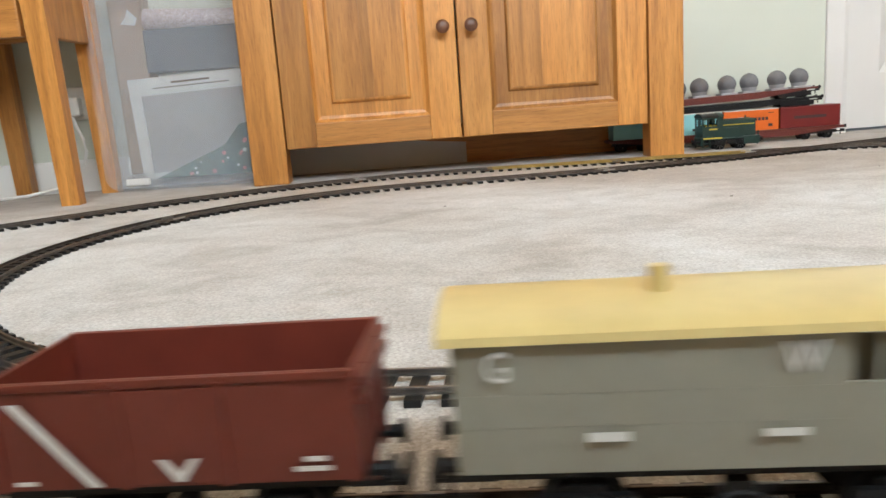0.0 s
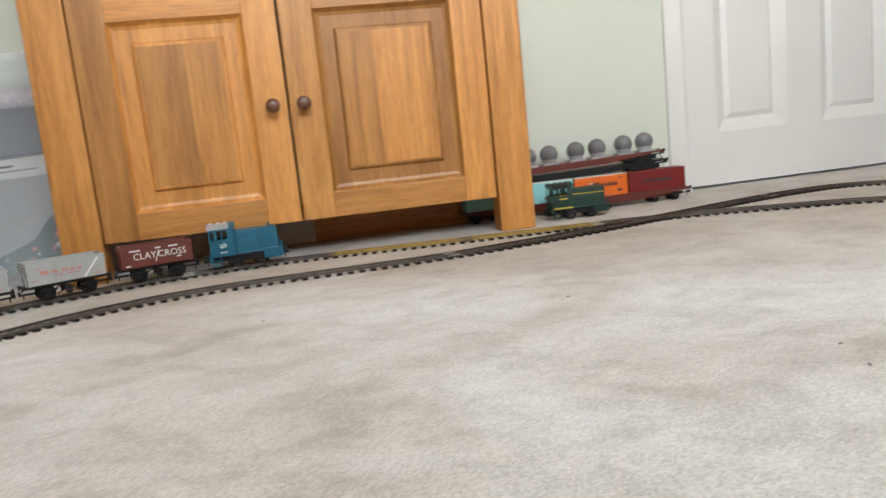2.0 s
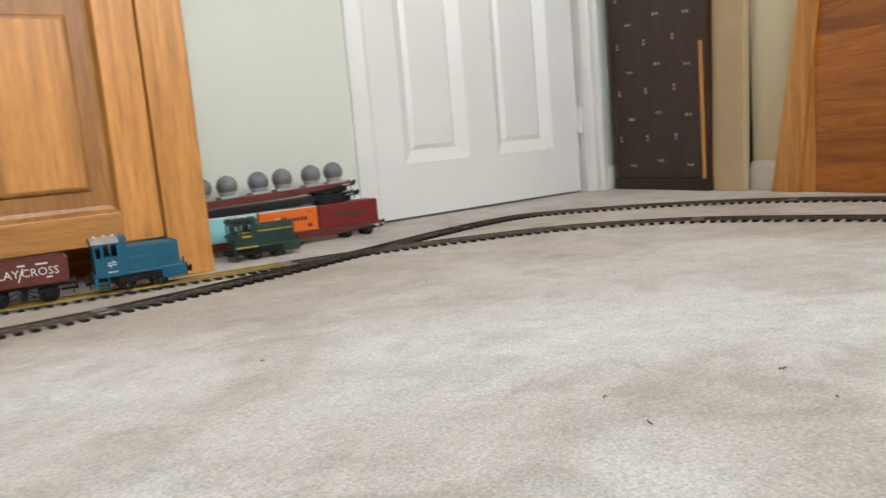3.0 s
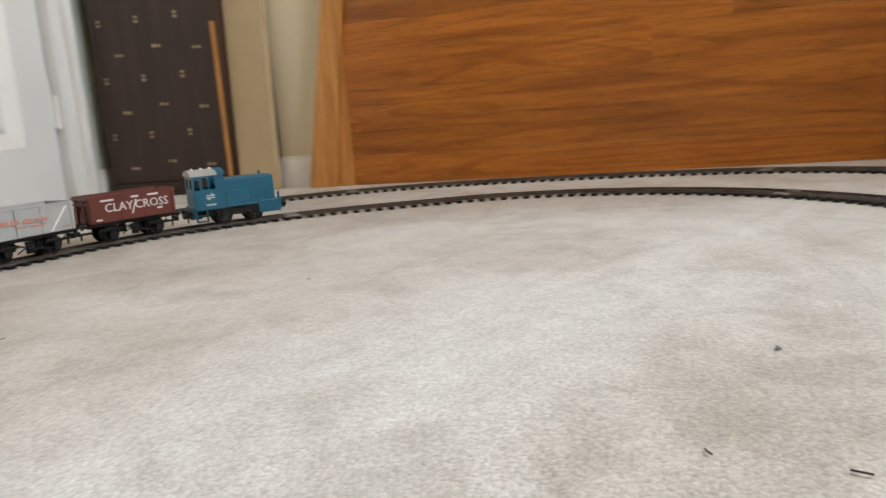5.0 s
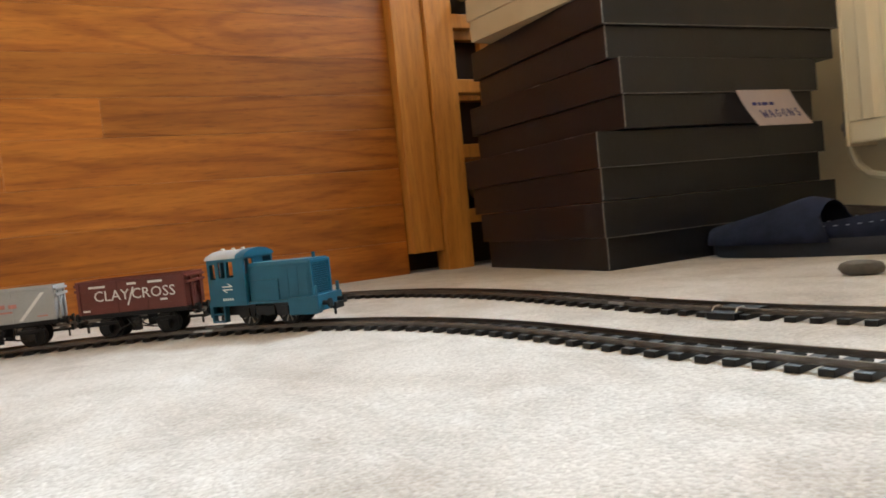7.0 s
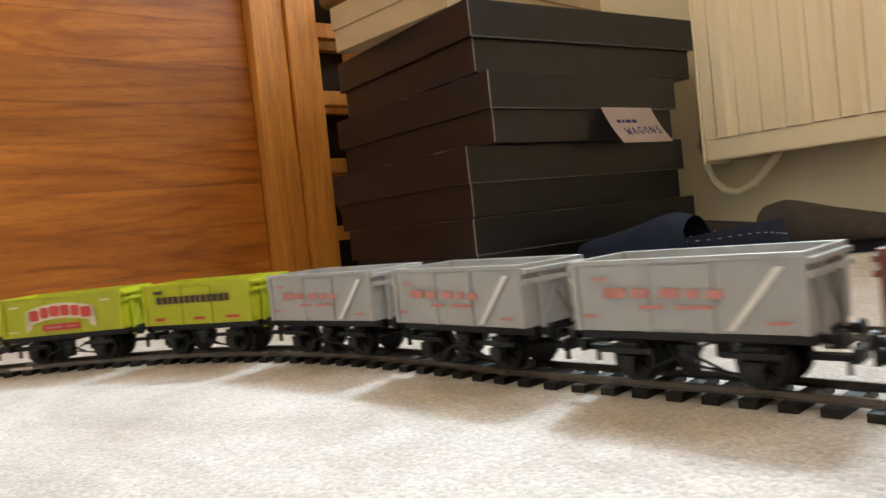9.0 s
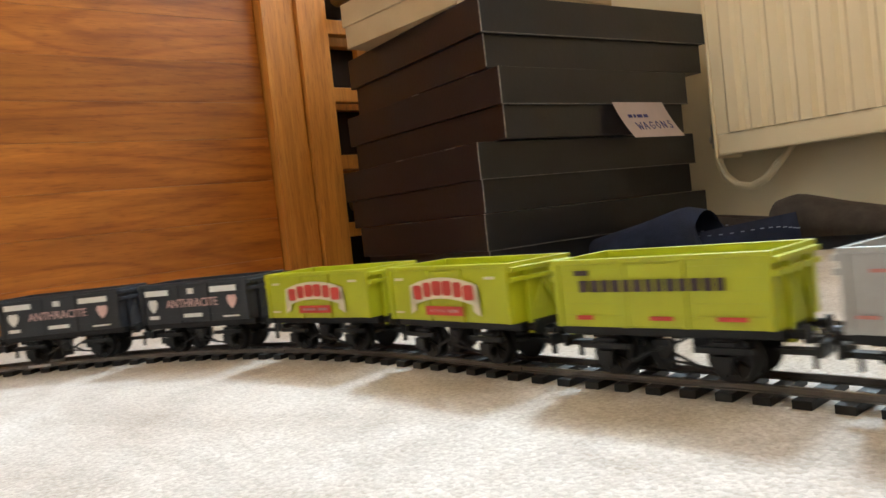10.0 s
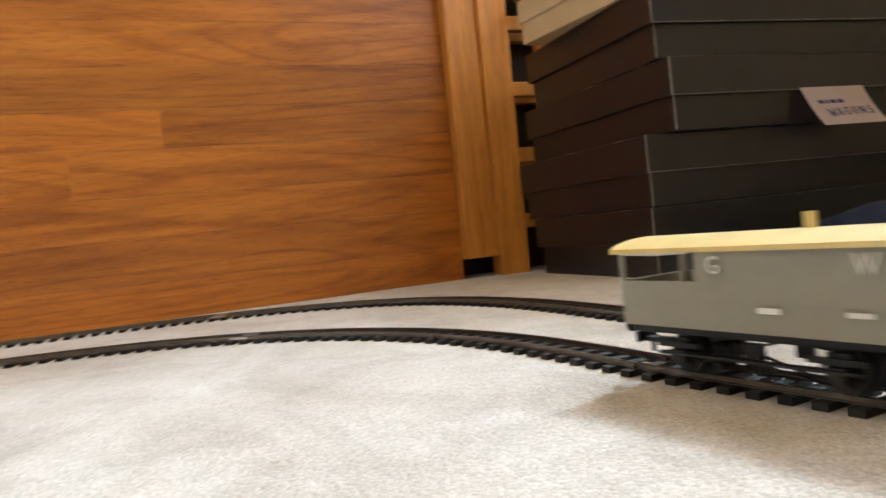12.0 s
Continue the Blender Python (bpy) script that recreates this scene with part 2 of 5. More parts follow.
M_FLORAL = paint("dark_teal_cloth", (0.03, 0.085, 0.085), 0.85, 0.25, 60, 0.2)
M_PINKDOT = paint("pink_flower_print", (0.55, 0.16, 0.2), 0.85, 0.25, 60, 0.1)
M_SOCKET = paint("white_socket_plastic", (0.76, 0.75, 0.72), 0.35, 0.02, 10, 0.0)
M_INLAY = paint("pale_brass_inlay", (0.40, 0.31, 0.19), 0.5, 0.25, 120, 0.1, 0.2)
M_BOTTLE = paint("dark_bottle_foil", (0.30, 0.22, 0.09), 0.35, 0.15, 50, 0.05, 0.5)
M_LINT = paint("dark_lint", (0.05, 0.04, 0.03), 0.9, 0.2)
M_CARDB = paint("beige_cardboard", (0.50, 0.38, 0.23), 0.8, 0.06, 15, 0.1)


# ---------- mesh helpers ----------
def box(bm, x0, x1, y0, y1, z0, z1, bev=0.0):
    r = bmesh.ops.create_cube(bm, size=1.0, matrix=Matrix.Translation(((x0 + x1) / 2, (y0 + y1) / 2, (z0 + z1) / 2)) @ Matrix.Diagonal((abs(x1 - x0), abs(y1 - y0), abs(z1 - z0), 1)))
    if bev:
        edges = list({e for v in r["verts"] for e in v.link_edges})
        bmesh.ops.bevel(bm, geom=edges, offset=bev, segments=2, profile=0.6, affect="EDGES")
    return bm


def cyl(bm, p, q, r0, r1=None, seg=16):
    p, q = Vector(p), Vector(q)
    d = q - p
    m = Matrix.Translation((p + q) / 2) @ d.to_track_quat("Z", "Y").to_matrix().to_4x4()
    bmesh.ops.create_cone(bm, cap_ends=True, segments=seg, radius1=r0, radius2=r0 if r1 is None else r1, depth=d.length, matrix=m)
    return bm


def prism(bm, poly, axis, a, b):
    """A polygon of (u, v) pairs drawn out along an axis from a to b."""
    def at(u, v, w):
        return {"x": (w, u, v), "y": (u, w, v), "z": (u, v, w)}[axis]
    lo = [bm.verts.new(at(u, v, a)) for u, v in poly]
    hi = [bm.verts.new(at(u, v, b)) for u, v in poly]
    bm.faces.new(lo), bm.faces.new(hi)
    for i in range(len(poly)):
        j = (i + 1) % len(poly)
        bm.faces.new((lo[i], lo[j], hi[j], hi[i]))
    bmesh.ops.recalc_face_normals(bm, faces=bm.faces)
    return bm


def tube(bm, pts, r, seg=8):
    pts = [Vector(p) for p in pts]
    rings = []
    for i, p in enumerate(pts):
        d = (pts[min(i + 1, len(pts) - 1)] - pts[max(i - 1, 0)]).normalized()
        m = d.to_track_quat("Z", "Y").to_matrix()
        rings.append([bm.verts.new(p + m @ Vector((r * math.cos(2 * math.pi * k / seg), r * math.sin(2 * math.pi * k / seg), 0))) for k in range(seg)])
    for a, b in zip(rings, rings[1:]):
        for k in range(seg):
            bm.faces.new((a[k], a[(k + 1) % seg], b[(k + 1) % seg], b[k]))
    bm.faces.new(rings[0]), bm.faces.new(rings[-1])
    bmesh.ops.recalc_face_normals(bm, faces=bm.faces)
    return bm


def mesh_of(name, bm, material, smooth=0.0):
    me = bpy.data.meshes.new(name)
    bm.to_mesh(me)
    bm.free()
    me.materials.append(material)
    if smooth:
        for p in me.polygons:
            p.use_smooth = True
        me.set_sharp_from_angle(angle=radians(smooth))
    return me


def part(name, bm, material, parent, label="", smooth=0.0, at=None):
    ob = new(name, mesh_of(name, bm, material, smooth))
    ob.parent = parent
    if at is not None:
        ob.matrix_basis = at
    if label:
        tagged(ob, label)
    return ob


def shared(name, me, parent, at):
    ob = new(name, me)
    ob.parent = parent
    ob.matrix_basis = at
    return ob


def thing(name, label, category, m=None, group="", kind=""):
    ob = new(name)
    ob.empty_display_size = 0.02
    if m is not None:
        ob.matrix_basis = m
    return tagged(ob, label, category, group, kind)


def lone(name, bm, material, label, category, m=None, smooth=0.0, group="", kind=""):
    ob = new(name, mesh_of(name, bm, material, smooth))
    if m is not None:
        ob.matrix_basis = m
    return tagged(ob, label, category, group, kind)


def B():
    return bmesh.new()


def letters(text, size, depth=0.0002, squeeze=1.0):
    """Raised lettering as a mesh in the x-z plane, centred, facing -y."""
    c = bpy.data.curves.new("letters", "FONT")
    c.body, c.size, c.align_x, c.align_y, c.extrude, c.resolution_u = text, size, "CENTER", "CENTER", depth, 2
    o = bpy.data.objects.new("letters", c)
    scene.collection.objects.link(o)
    bpy.context.view_layer.update()
    me = bpy.data.meshes.new_from_object(o.evaluated_get(bpy.context.evaluated_depsgraph_get()))
    bpy.data.objects.remove(o)
    bm = bmesh.new()
    bm.from_mesh(me)
    bmesh.ops.transform(bm, matrix=pose(0, 0, 0, 90, 0, 0) @ Matrix.Diagonal((squeeze, 1, 1, 1)), verts=bm.verts)
    return bm


# ---------- the room ----------
floor = lone("floor", box(B(), -1.9, 2.5, -0.75, 2.2, -0.05, 0.0), M_CARPET, "beige cut-pile carpet, brushed in lighter and darker patches", "carpet", kind="structure")

WALL = pose(1.264, 1.745, 0, 0, 0, 9.1)  # back wall: x along it, y out of the room


def wall_piece(name, m, boxes, mat, label):
    bm = B()
    for b in boxes:
        box(bm, *b)
    return lone(name, bm, mat, label, "wall", m, kind="structure")


wall_piece("wall_north", WALL, [(-3.2, -0.035, 0, 0.12, 0, 2.4), (0.735, 1.1, 0, 0.12, 0, 2.4), (-0.035, 0.735, 0, 0.12, 2.03, 2.4)], M_WALL, "pale green painted plaster wall")
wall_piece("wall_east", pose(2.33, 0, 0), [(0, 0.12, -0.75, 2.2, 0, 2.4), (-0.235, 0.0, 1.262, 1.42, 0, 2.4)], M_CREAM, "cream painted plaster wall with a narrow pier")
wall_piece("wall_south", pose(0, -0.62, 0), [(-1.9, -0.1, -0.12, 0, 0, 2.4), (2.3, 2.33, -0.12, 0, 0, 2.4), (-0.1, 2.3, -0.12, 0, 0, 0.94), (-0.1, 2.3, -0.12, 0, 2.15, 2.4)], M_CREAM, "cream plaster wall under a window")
wall_piece("wall_west", pose(-1.78, 0, 0), [(-0.12, 0, -0.75, 2.2, 0, 2.4)], M_WARM, "plain unseen wall, tinted orange to warm the bounce light")
lone("ceiling", box(B(), -1.9, 2.45, -0.74, 2.2, 2.4, 2.5), M_CEIL, "unseen ceiling, tinted peach to warm the bounce light", "ceiling", kind="structure")
lone("landing_floor", box(B(), 0.4, 3.0, 2.25, 3.2, -0.06, -0.01), M_CARPET, "carpeted landing behind the door", "carpet", kind="structure")


def window_unit(name, m, w, h):
    win = thing(name, "white framed casement window", "window", m, kind="structure")
    for a in ((0, w, 0, 0.05), (0, w, h - 0.05, h), (0, 0.05, 0.05, h - 0.05), (w - 0.05, w, 0.05, h - 0.05), (w / 2 - 0.03, w / 2 + 0.03, 0.05, h - 0.05)):
        part("window_frame", box(B(), a[0], a[1], -0.03, 0.03, a[2], a[3], 0.004), M_WHITE, win)
    part("window_sill", box(B(), -0.04, w + 0.04, 0.03, 0.14, -0.03, 0.0, 0.005), M_WHITE, win)
    for x0, x1 in ((0.05, w / 2 - 0.03), (w / 2 + 0.03, w - 0.05)):
        p = part("pane", box(B(), x0, x1, -0.004, 0.004, 0.05, h - 0.05), M_GLASS, win)
        p.visible_shadow = False


window_unit("window_1", pose(-0.1, -0.70, 0.94), 2.4, 1.21)


def skirting(m, x0, x1, label):
    prof = [(0.0, 0.0), (-0.014, 0.0), (-0.014, 0.045), (-0.011, 0.052), (-0.009, 0.06), (-0.004, 0.066), (0.0, 0.067)]
    return lone("baseboard", prism(B(), prof, "x", x0, x1), M_WHITE, label, "skirting board", m, 40, kind="structure")


skirting(WALL, -3.1, -0.045, "white painted skirting board along the wall")
skirting(WALL, 0.775, 1.02, "short white skirting board beside the door")
skirting(pose(2.095, 1.42, 0, 0, 0, -90), 0.0, 0.155, "white painted skirting board on the cream pier")


def door_and_frame():
    d = thing("door_1", "white painted panelled door, closed", "door", WALL, kind="structure")
    w, h, y0, y1 = 0.69, 2.02, 0.02, 0.055
    cells = [(0.10, 0.295, 0.13, 0.80), (0.39, 0.59, 0.13, 0.80), (0.10, 0.295, 0.92, 1.88), (0.39, 0.59, 0.92, 1.88)]
    bm = B()
    xs, zs = [0.005, 0.10, 0.295, 0.39, 0.59, w], [0.006, 0.13, 0.80, 0.92, 1.88, h]
    for i in range(5):
        for j in range(5):
            if i in (1, 3) and j in (1, 3):
                continue
            box(bm, xs[i], xs[i + 1], y0, y1, zs[j], zs[j + 1])
    bmesh.ops.remove_doubles(bm, verts=bm.verts, dist=0.0004)
    part("door_leaf", bm, M_WHITE, d)
    for x0, x1, z0, z1 in cells:
        bm = B()
        s, o = 0.030, 0.018
        outer = [bm.verts.new((x, y0, z)) for x, z in ((x0, z0), (x1, z0), (x1, z1), (x0, z1))]
        inner = [bm.verts.new((x, y0 + o, z)) for x, z in ((x0 + s, z0 + s), (x1 - s, z0 + s), (x1 - s, z1 - s), (x0 + s, z1 - s))]
        top = [bm.verts.new((x, y0 + o - 0.006, z)) for x, z in ((x0 + s + 0.012, z0 + s + 0.012), (x1 - s - 0.012, z0 + s + 0.012), (x1 - s - 0.012, z1 - s - 0.012), (x0 + s + 0.012, z1 - s - 0.012))]
        for a, b in ((outer, inner), (inner, top)):
            for k in range(4):
                bm.faces.new((a[k], a[(k + 1) % 4], b[(k + 1) % 4], b[k]))
        bm.faces.new(top)
        bmesh.ops.recalc_face_normals(bm, faces=bm.faces)
        part("door_panel", bm, M_WHITE, d)
    for z in (0.2, 1.7):
        part("hinge", cyl(box(B(), w - 0.002, w + 0.018, 0.012, 0.02, z - 0.035, z + 0.035), (w + 0.002, 0.014, z - 0.035), (w + 0.002, 0.014, z + 0.035), 0.005), M_WHITE, d)
    part("door_handle", cyl(cyl(B(), (0.06, 0.02, 1.0), (0.06, -0.03, 1.0), 0.009), (0.06, -0.03, 1.0), (0.16, -0.03, 1.0), 0.008), M_STEEL, d, "steel lever handle")
    fr = thing("door_frame", "white moulded architrave round the door", "door frame", WALL, kind="structure")
    prof = [(0.0, 0.0), (0.0, -0.018), (0.012, -0.022), (0.022, -0.016), (0.036, -0.012), (0.044, -0.006), (0.044, 0.0)]
    part("architrave", prism(B(), [(-u, v) for u, v in prof], "z", 0, 2.07), M_WHITE, fr, "", 30)
    part("architrave", prism(B(), [(0.70 + u + 0.035, v) for u, v in prof], "z", 0, 2.07), M_WHITE, fr, "", 30)
    part("architrave", box(B(), -0.044, 0.78, -0.016, 0.0, 2.07, 2.12, 0.004), M_WHITE, fr)
    part("jamb", box(B(), -0.035, 0.0, 0.0, 0.12, 0, 2.03), M_WHITE, fr)
    part("jamb", box(B(), 0.70, 0.735, 0.0, 0.12, 0, 2.03), M_WHITE, fr)


door_and_frame()


# ---------- the cupboard ----------
def raised_panel(bm, x0, x1, z0, z1, y):
    """A fielded panel: a sunk border with a sloping bevel up to a flat field."""
    steps = [(0, y), (0.006, y + 0.007), (0.012, y + 0.009), (0.034, y + 0.009), (0.037, y + 0.003), (0.04, y + 0.002)]
    rings = [[bm.verts.new(p) for p in ((x0 + s, h, z0 + s), (x1 - s, h, z0 + s), (x1 - s, h, z1 - s), (x0 + s, h, z1 - s))] for s, h in steps]
    for a, b in zip(rings, rings[1:]):
        for k in range(4):
            bm.faces.new((a[k], a[(k + 1) % 4], b[(k + 1) % 4], b[k]))
    bm.faces.new(rings[-1])
    bmesh.ops.recalc_face_normals(bm, faces=bm.faces)


def cupboard():
    c = thing("cupboard", "honey oak cupboard with two closed panelled doors on bracket legs", "cupboard", pose(-0.001, 1.332, 0, 0, 0, 6.95))
    W, D, H = 0.843, 0.26, 0.92
    for x0, x1 in ((0, 0.068), (0.775, W)):
        part("leg", box(B(), x0, x1, 0, 0.05, 0, H, 0.003), M_OAK_V, c)
        part("side_panel", box(B(), x0 + 0.004 if x0 == 0 else x1 - 0.022, x0 + 0.022 if x0 == 0 else x1 - 0.004, 0.05, D, 0.05, H), M_OAK_V, c)
        part("leg", box(B(), x0, x1, D - 0.05, D, 0, 0.05, 0.003), M_OAK_V, c)
    part("bottom_board", box(B(), 0.068, 0.775, 0.03, D - 0.02, 0.066, 0.084), M_OAK_H, c)
    part("back_board", box(B(), 0.02, W - 0.02, D - 0.012, D - 0.002, 0.05, H), M_OAK_H, c)
    part("plinth", box(B(), 0.068, 0.775, D - 0.05, D - 0.035, 0.0, 0.066), M_OAK_H, c)
    part("top_board", box(B(), -0.02, W + 0.02, -0.02, D, H, H + 0.025, 0.006), M_OAK_H, c)
    part("top_rail", box(B(), 0.068, 0.775, 0.004, 0.03, 0.505, 0.56, 0.002), M_OAK_H, c)
    for x0, x1 in ((0.072, 0.419), (0.424, 0.771)):
        part("drawer", box(B(), x0, x1, 0.0, 0.03, 0.565, 0.72, 0.003), M_OAK_H, c)
        part("drawer", box(B(), x0, x1, 0.0, 0.03, 0.73, 0.90, 0.003), M_OAK_H, c)
    for side, (x0, x1, kx) in enumerate(((0.071, 0.4075, 0.383), (0.4115, 0.772, 0.436))):
        d = part("cupboard_door", box(B(), x0, x0 + 0.058, 0.002, 0.024, 0.066, 0.50, 0.002), M_OAK_V, c)
        part("stile", box(B(), x1 - 0.058, x1, 0.002, 0.024, 0.066, 0.50, 0.002), M_OAK_V, d)
        part("rail", box(B(), x0 + 0.058, x1 - 0.058, 0.0025, 0.024, 0.066, 0.112, 0.0015), M_OAK_H, d)
        part("rail", box(B(), x0 + 0.058, x1 - 0.058, 0.0025, 0.024, 0.432, 0.50, 0.0015), M_OAK_H, d)
        bm = B()
        raised_panel(bm, x0 + 0.058, x1 - 0.058, 0.112, 0.432, 0.004)
        part("field_panel", bm, M_OAK_V, d)
        # boards glued up in the field, each a hair proud
        lo, hi = x0 + 0.100, x1 - 0.100
        cuts = [lo, lo + (hi - lo) * (0.36 if side else 0.42), lo + (hi - lo) * (0.66 if side else 0.55), hi]
        for a, b in zip(cuts, cuts[1:]):
            part("field_board", box(B(), a, b, 0.0050, 0.008, 0.154, 0.390, 0.0003), M_OAK_V, d)
        bm = B()
        prof = [(0.0, 0.0075), (0.004, 0.007), (0.006, 0.0055), (0.012, 0.005), (0.016, 0.009), (0.0235, 0.0125), (0.0255, 0.0105), (0.0275, 0.006), (0.0275, 0.0)]
        ring = [[bm.verts.new((r * math.cos(k * math.pi / 12), -y, r * math.sin(k * math.pi / 12))) for k in range(24)] for y, r in prof[:-1]]
        for a, b in zip(ring, ring[1:]):
            for k in range(24):
                bm.faces.new((a[k], a[(k + 1) % 24], b[(k + 1) % 24], b[k]))
        bm.faces.new(ring[-1])
        bmesh.ops.recalc_face_normals(bm, faces=bm.faces)
        part("knob", bm, M_KNOB, d, "dark turned wooden knob", 40, pose(kx, 0.002, 0.272))
    return c


cupboard()


# ---------- the table at the wall ----------
def side_table():
    t = thing("side_table", "honey oak table with tapered splayed legs", "table", pose(-0.335, 1.155, 0, 0, 0, 7))
    part("tabletop", box(B(), -0.95, 0.075, 0.02, 0.31, 0.57, 0.595, 0.004), M_OAK_H, t)
    part("apron", box(B(), -0.90, 0.012, 0.036, 0.056, 0.295, 0.57, 0.003), M_OAK_H, t)
    part("apron", box(B(), 0.028, 0.046, 0.074, 0.232, 0.295, 0.57, 0.003), M_OAK_V, t)
    part("apron", box(B(), -0.90, 0.03, 0.26, 0.28, 0.31, 0.57, 0.003), M_OAK_H, t)
    for x, y, dx in ((0.046, 0.052, -0.008), (-0.148, 0.283, -0.008), (-0.86, 0.0, 0.003), (0.039, 0.252, -0.004), (-0.86, 0.262, 0.003)):
        bm = B()
        lo = [bm.verts.new((x + a, y + b, 0)) for a, b in ((-0.016, -0.014), (0.016, -0.014), (0.016, 0.014), (-0.016, 0.014))]
        hi = [bm.verts.new((x + dx * 1.6 + a, y + b, 0.572)) for a, b in ((-0.022, -0.018), (0.022, -0.018), (0.022, 0.018), (-0.022, 0.018))]
        bm.faces.new(lo), bm.faces.new(hi)
        for k in range(4):
            bm.faces.new((lo[k], lo[(k + 1) % 4], hi[(k + 1) % 4], hi[k]))
        bmesh.ops.recalc_face_normals(bm, faces=bm.faces)
        part("leg", bm, M_OAK_V, t)


side_table()

sock = thing("wall_socket", "white plastic double wall socket with a plugged-in lead", "socket", WALL @ pose(-1.70, 0, 0.185))
part("socket_plate", box(B(), -0.032, 0.032, -0.012, 0, -0.034, 0.034, 0.003), M_SOCKET, sock)
part("plug", box(B(), -0.02, 0.02, -0.04, -0.012, -0.026, 0.012, 0.005), M_SOCKET, sock)
part("lead", tube(B(), [(0.0, -0.03, -0.026), (0.008, -0.034, -0.05), (0.018, -0.036, -0.075), (0.020, -0.036, -0.10), (0.012, -0.036, -0.13), (-0.004, -0.04, -0.155), (-0.04, -0.05, -0.172), (-0.10, -0.07, -0.181), (-0.2, -0.1, -0.1815)], 0.0035), M_SOCKET, sock)


# ---------- the storage tub, standing on its end, and what is in it ----------
TUB = pose(-0.335, 1.40, 0, 0, 0, 2)


def tub():
    t = thing("storage_tub", "clear plastic storage tub stood on its end", "storage tub", TUB)
    W, D, H = 0.335, 0.20, 0.41
    def ring(inset, y, r):
        pts = []
        for cx, cz, a0 in ((W - inset - r, H - inset - r, 0), (inset + r, H - inset - r, 90), (inset + r, inset + r, 180), (W - inset - r, inset + r, 270)):
            pts += [(cx + r * math.cos(radians(a0 + 15 * k)), y, cz + r * math.sin(radians(a0 + 15 * k))) for k in range(7)]
        return pts
    bm = B()
    rows = [ring(*a) for a in ((0.0, 0.014, 0.03), (0.0, 0.0, 0.03), (0.012, 0.0, 0.022), (0.014, 0.02, 0.02), (0.022, D, 0.03))]
    vs = [[bm.verts.new(p) for p in r] for r in rows]
    n = len(vs[0])
    for a, b in zip(vs, vs[1:]):
        for k in range(n):
            bm.faces.new((a[k], a[(k + 1) % n], b[(k + 1) % n], b[k]))
    bm.faces.new(vs[-1])
    bmesh.ops.recalc_face_normals(bm, faces=bm.faces)
    ob = part("tub_wall", bm, M_CLEAR, t, "", 50)
    mod = ob.modifiers.new("thickness", "SOLIDIFY")
    mod.thickness = 0.002
    lid = B()
    vs = [[lid.verts.new(p) for p in ring(i, y, r)] for i, y, r in ((0.004, -0.001, 0.028), (0.004, -0.006, 0.028), (0.02, -0.008, 0.02), (0.026, -0.004, 0.016))]
    for a, b in zip(vs, vs[1:]):
        for k in range(n):
            lid.faces.new((a[k], a[(k + 1) % n], b[(k + 1) % n], b[k]))
    lid.faces.new(vs[-1])
    bmesh.ops.recalc_face_normals(lid, faces=lid.faces)
    ob = part("lid", lid, M_CLEAR, t, "clear lid with a raised rim", 50)
    mod = ob.modifiers.new("thickness", "SOLIDIFY")
    mod.thickness = 0.0015
    part("clip", box(B(), 0.05, 0.10, -0.014, -0.008, 0.012, 0.026, 0.003), M_SOCKET, t, "white plastic clip")


tub()
cal = thing("boxed_calendar", "white card sleeve with a grey window, upright in the tub", "card sleeve", TUB @ pose(0.068, 0.035, 0.018, 0, -2, 0))
part("card_frame", box(B(), 0, 0.25, 0, 0.012, 0.17, 0.205), M_GREYCARD, cal)
part("card_frame", box(B(), 0, 0.022, 0, 0.012, 0, 0.17), M_GREYCARD, cal)
part("card_frame", box(B(), 0.022, 0.25, 0, 0.012, 0, 0.012), M_GREYCARD, cal)
part("picture", box(B(), 0.022, 0.25, 0.004, 0.011, 0.012, 0.17), paint("silver_grey_print", (0.30, 0.30, 0.31), 0.5, 0.12, 6, 0.0), cal)
part("lettering_bar", box(B(), 0.09, 0.17, -0.0006, 0.0, 0.190, 0.194), M_DARKINK, cal)
part("lettering_bar", box(B(), 0.05, 0.21, -0.0006, 0.0, 0.182, 0.1845), M_TANK, cal)
for nm, lb, bx, mt, rot in (("card_box", "navy grey card box on its edge in the tub", (0.10, 0.31, 0.05, 0.12, 0.235, 0.32), M_NAVYCARD, 0), ("tan_card_box", "tan card box leaning in the tub", (0.03, 0.10, 0.06, 0.13, 0.03, 0.385), M_TANCARD, 0)):
    lone(nm, box(B(), *bx, 0.003), mt, lb, "box", TUB)
lone("paper_tag", prism(B(), [(0, 0), (0.03, -0.004), (0.036, 0.01), (0.018, 0.028), (0.012, 0.012)], "y", 0, 0.001), M_GREYCARD, "torn white paper tag", "tag", TUB @ pose(0.055, 0.055, 0.335))
lone("wrapping_roll", cyl(cyl(B(), (0.0, 0, 0), (0.20, 0.01, -0.012), 0.022, None, 20), (-0.001, 0, 0), (0.0, 0, 0), 0.015), M_WRAP, "roll of speckled pale wrapping paper lying on the box", "paper roll", TUB @ pose(0.10, 0.075, 0.343), 40)
fl = thing("floral_pouch", "dark teal cloth pouch printed with pink flowers", "pouch", TUB @ pose(0.10, 0.025, 0.02))
part("cloth", prism(B(), [(0, 0), (0.21, 0), (0.21, 0.105), (0.185, 0.10), (0.15, 0.06), (0.10, 0.04), (0.03, 0.012)], "y", -0.004, 0.006), M_FLORAL, fl)
random.seed(4)
for k in range(16):
    x = random.uniform(0.05, 0.205)
    z = random.uniform(0.005, max(0.01, (x - 0.03) * 0.5))
    part("flower", cyl(B(), (x, -0.0045, z), (x, -0.004, z), random.uniform(0.002, 0.005), None, 6), M_PINKDOT if k % 3 else M_GREYCARD, fl)


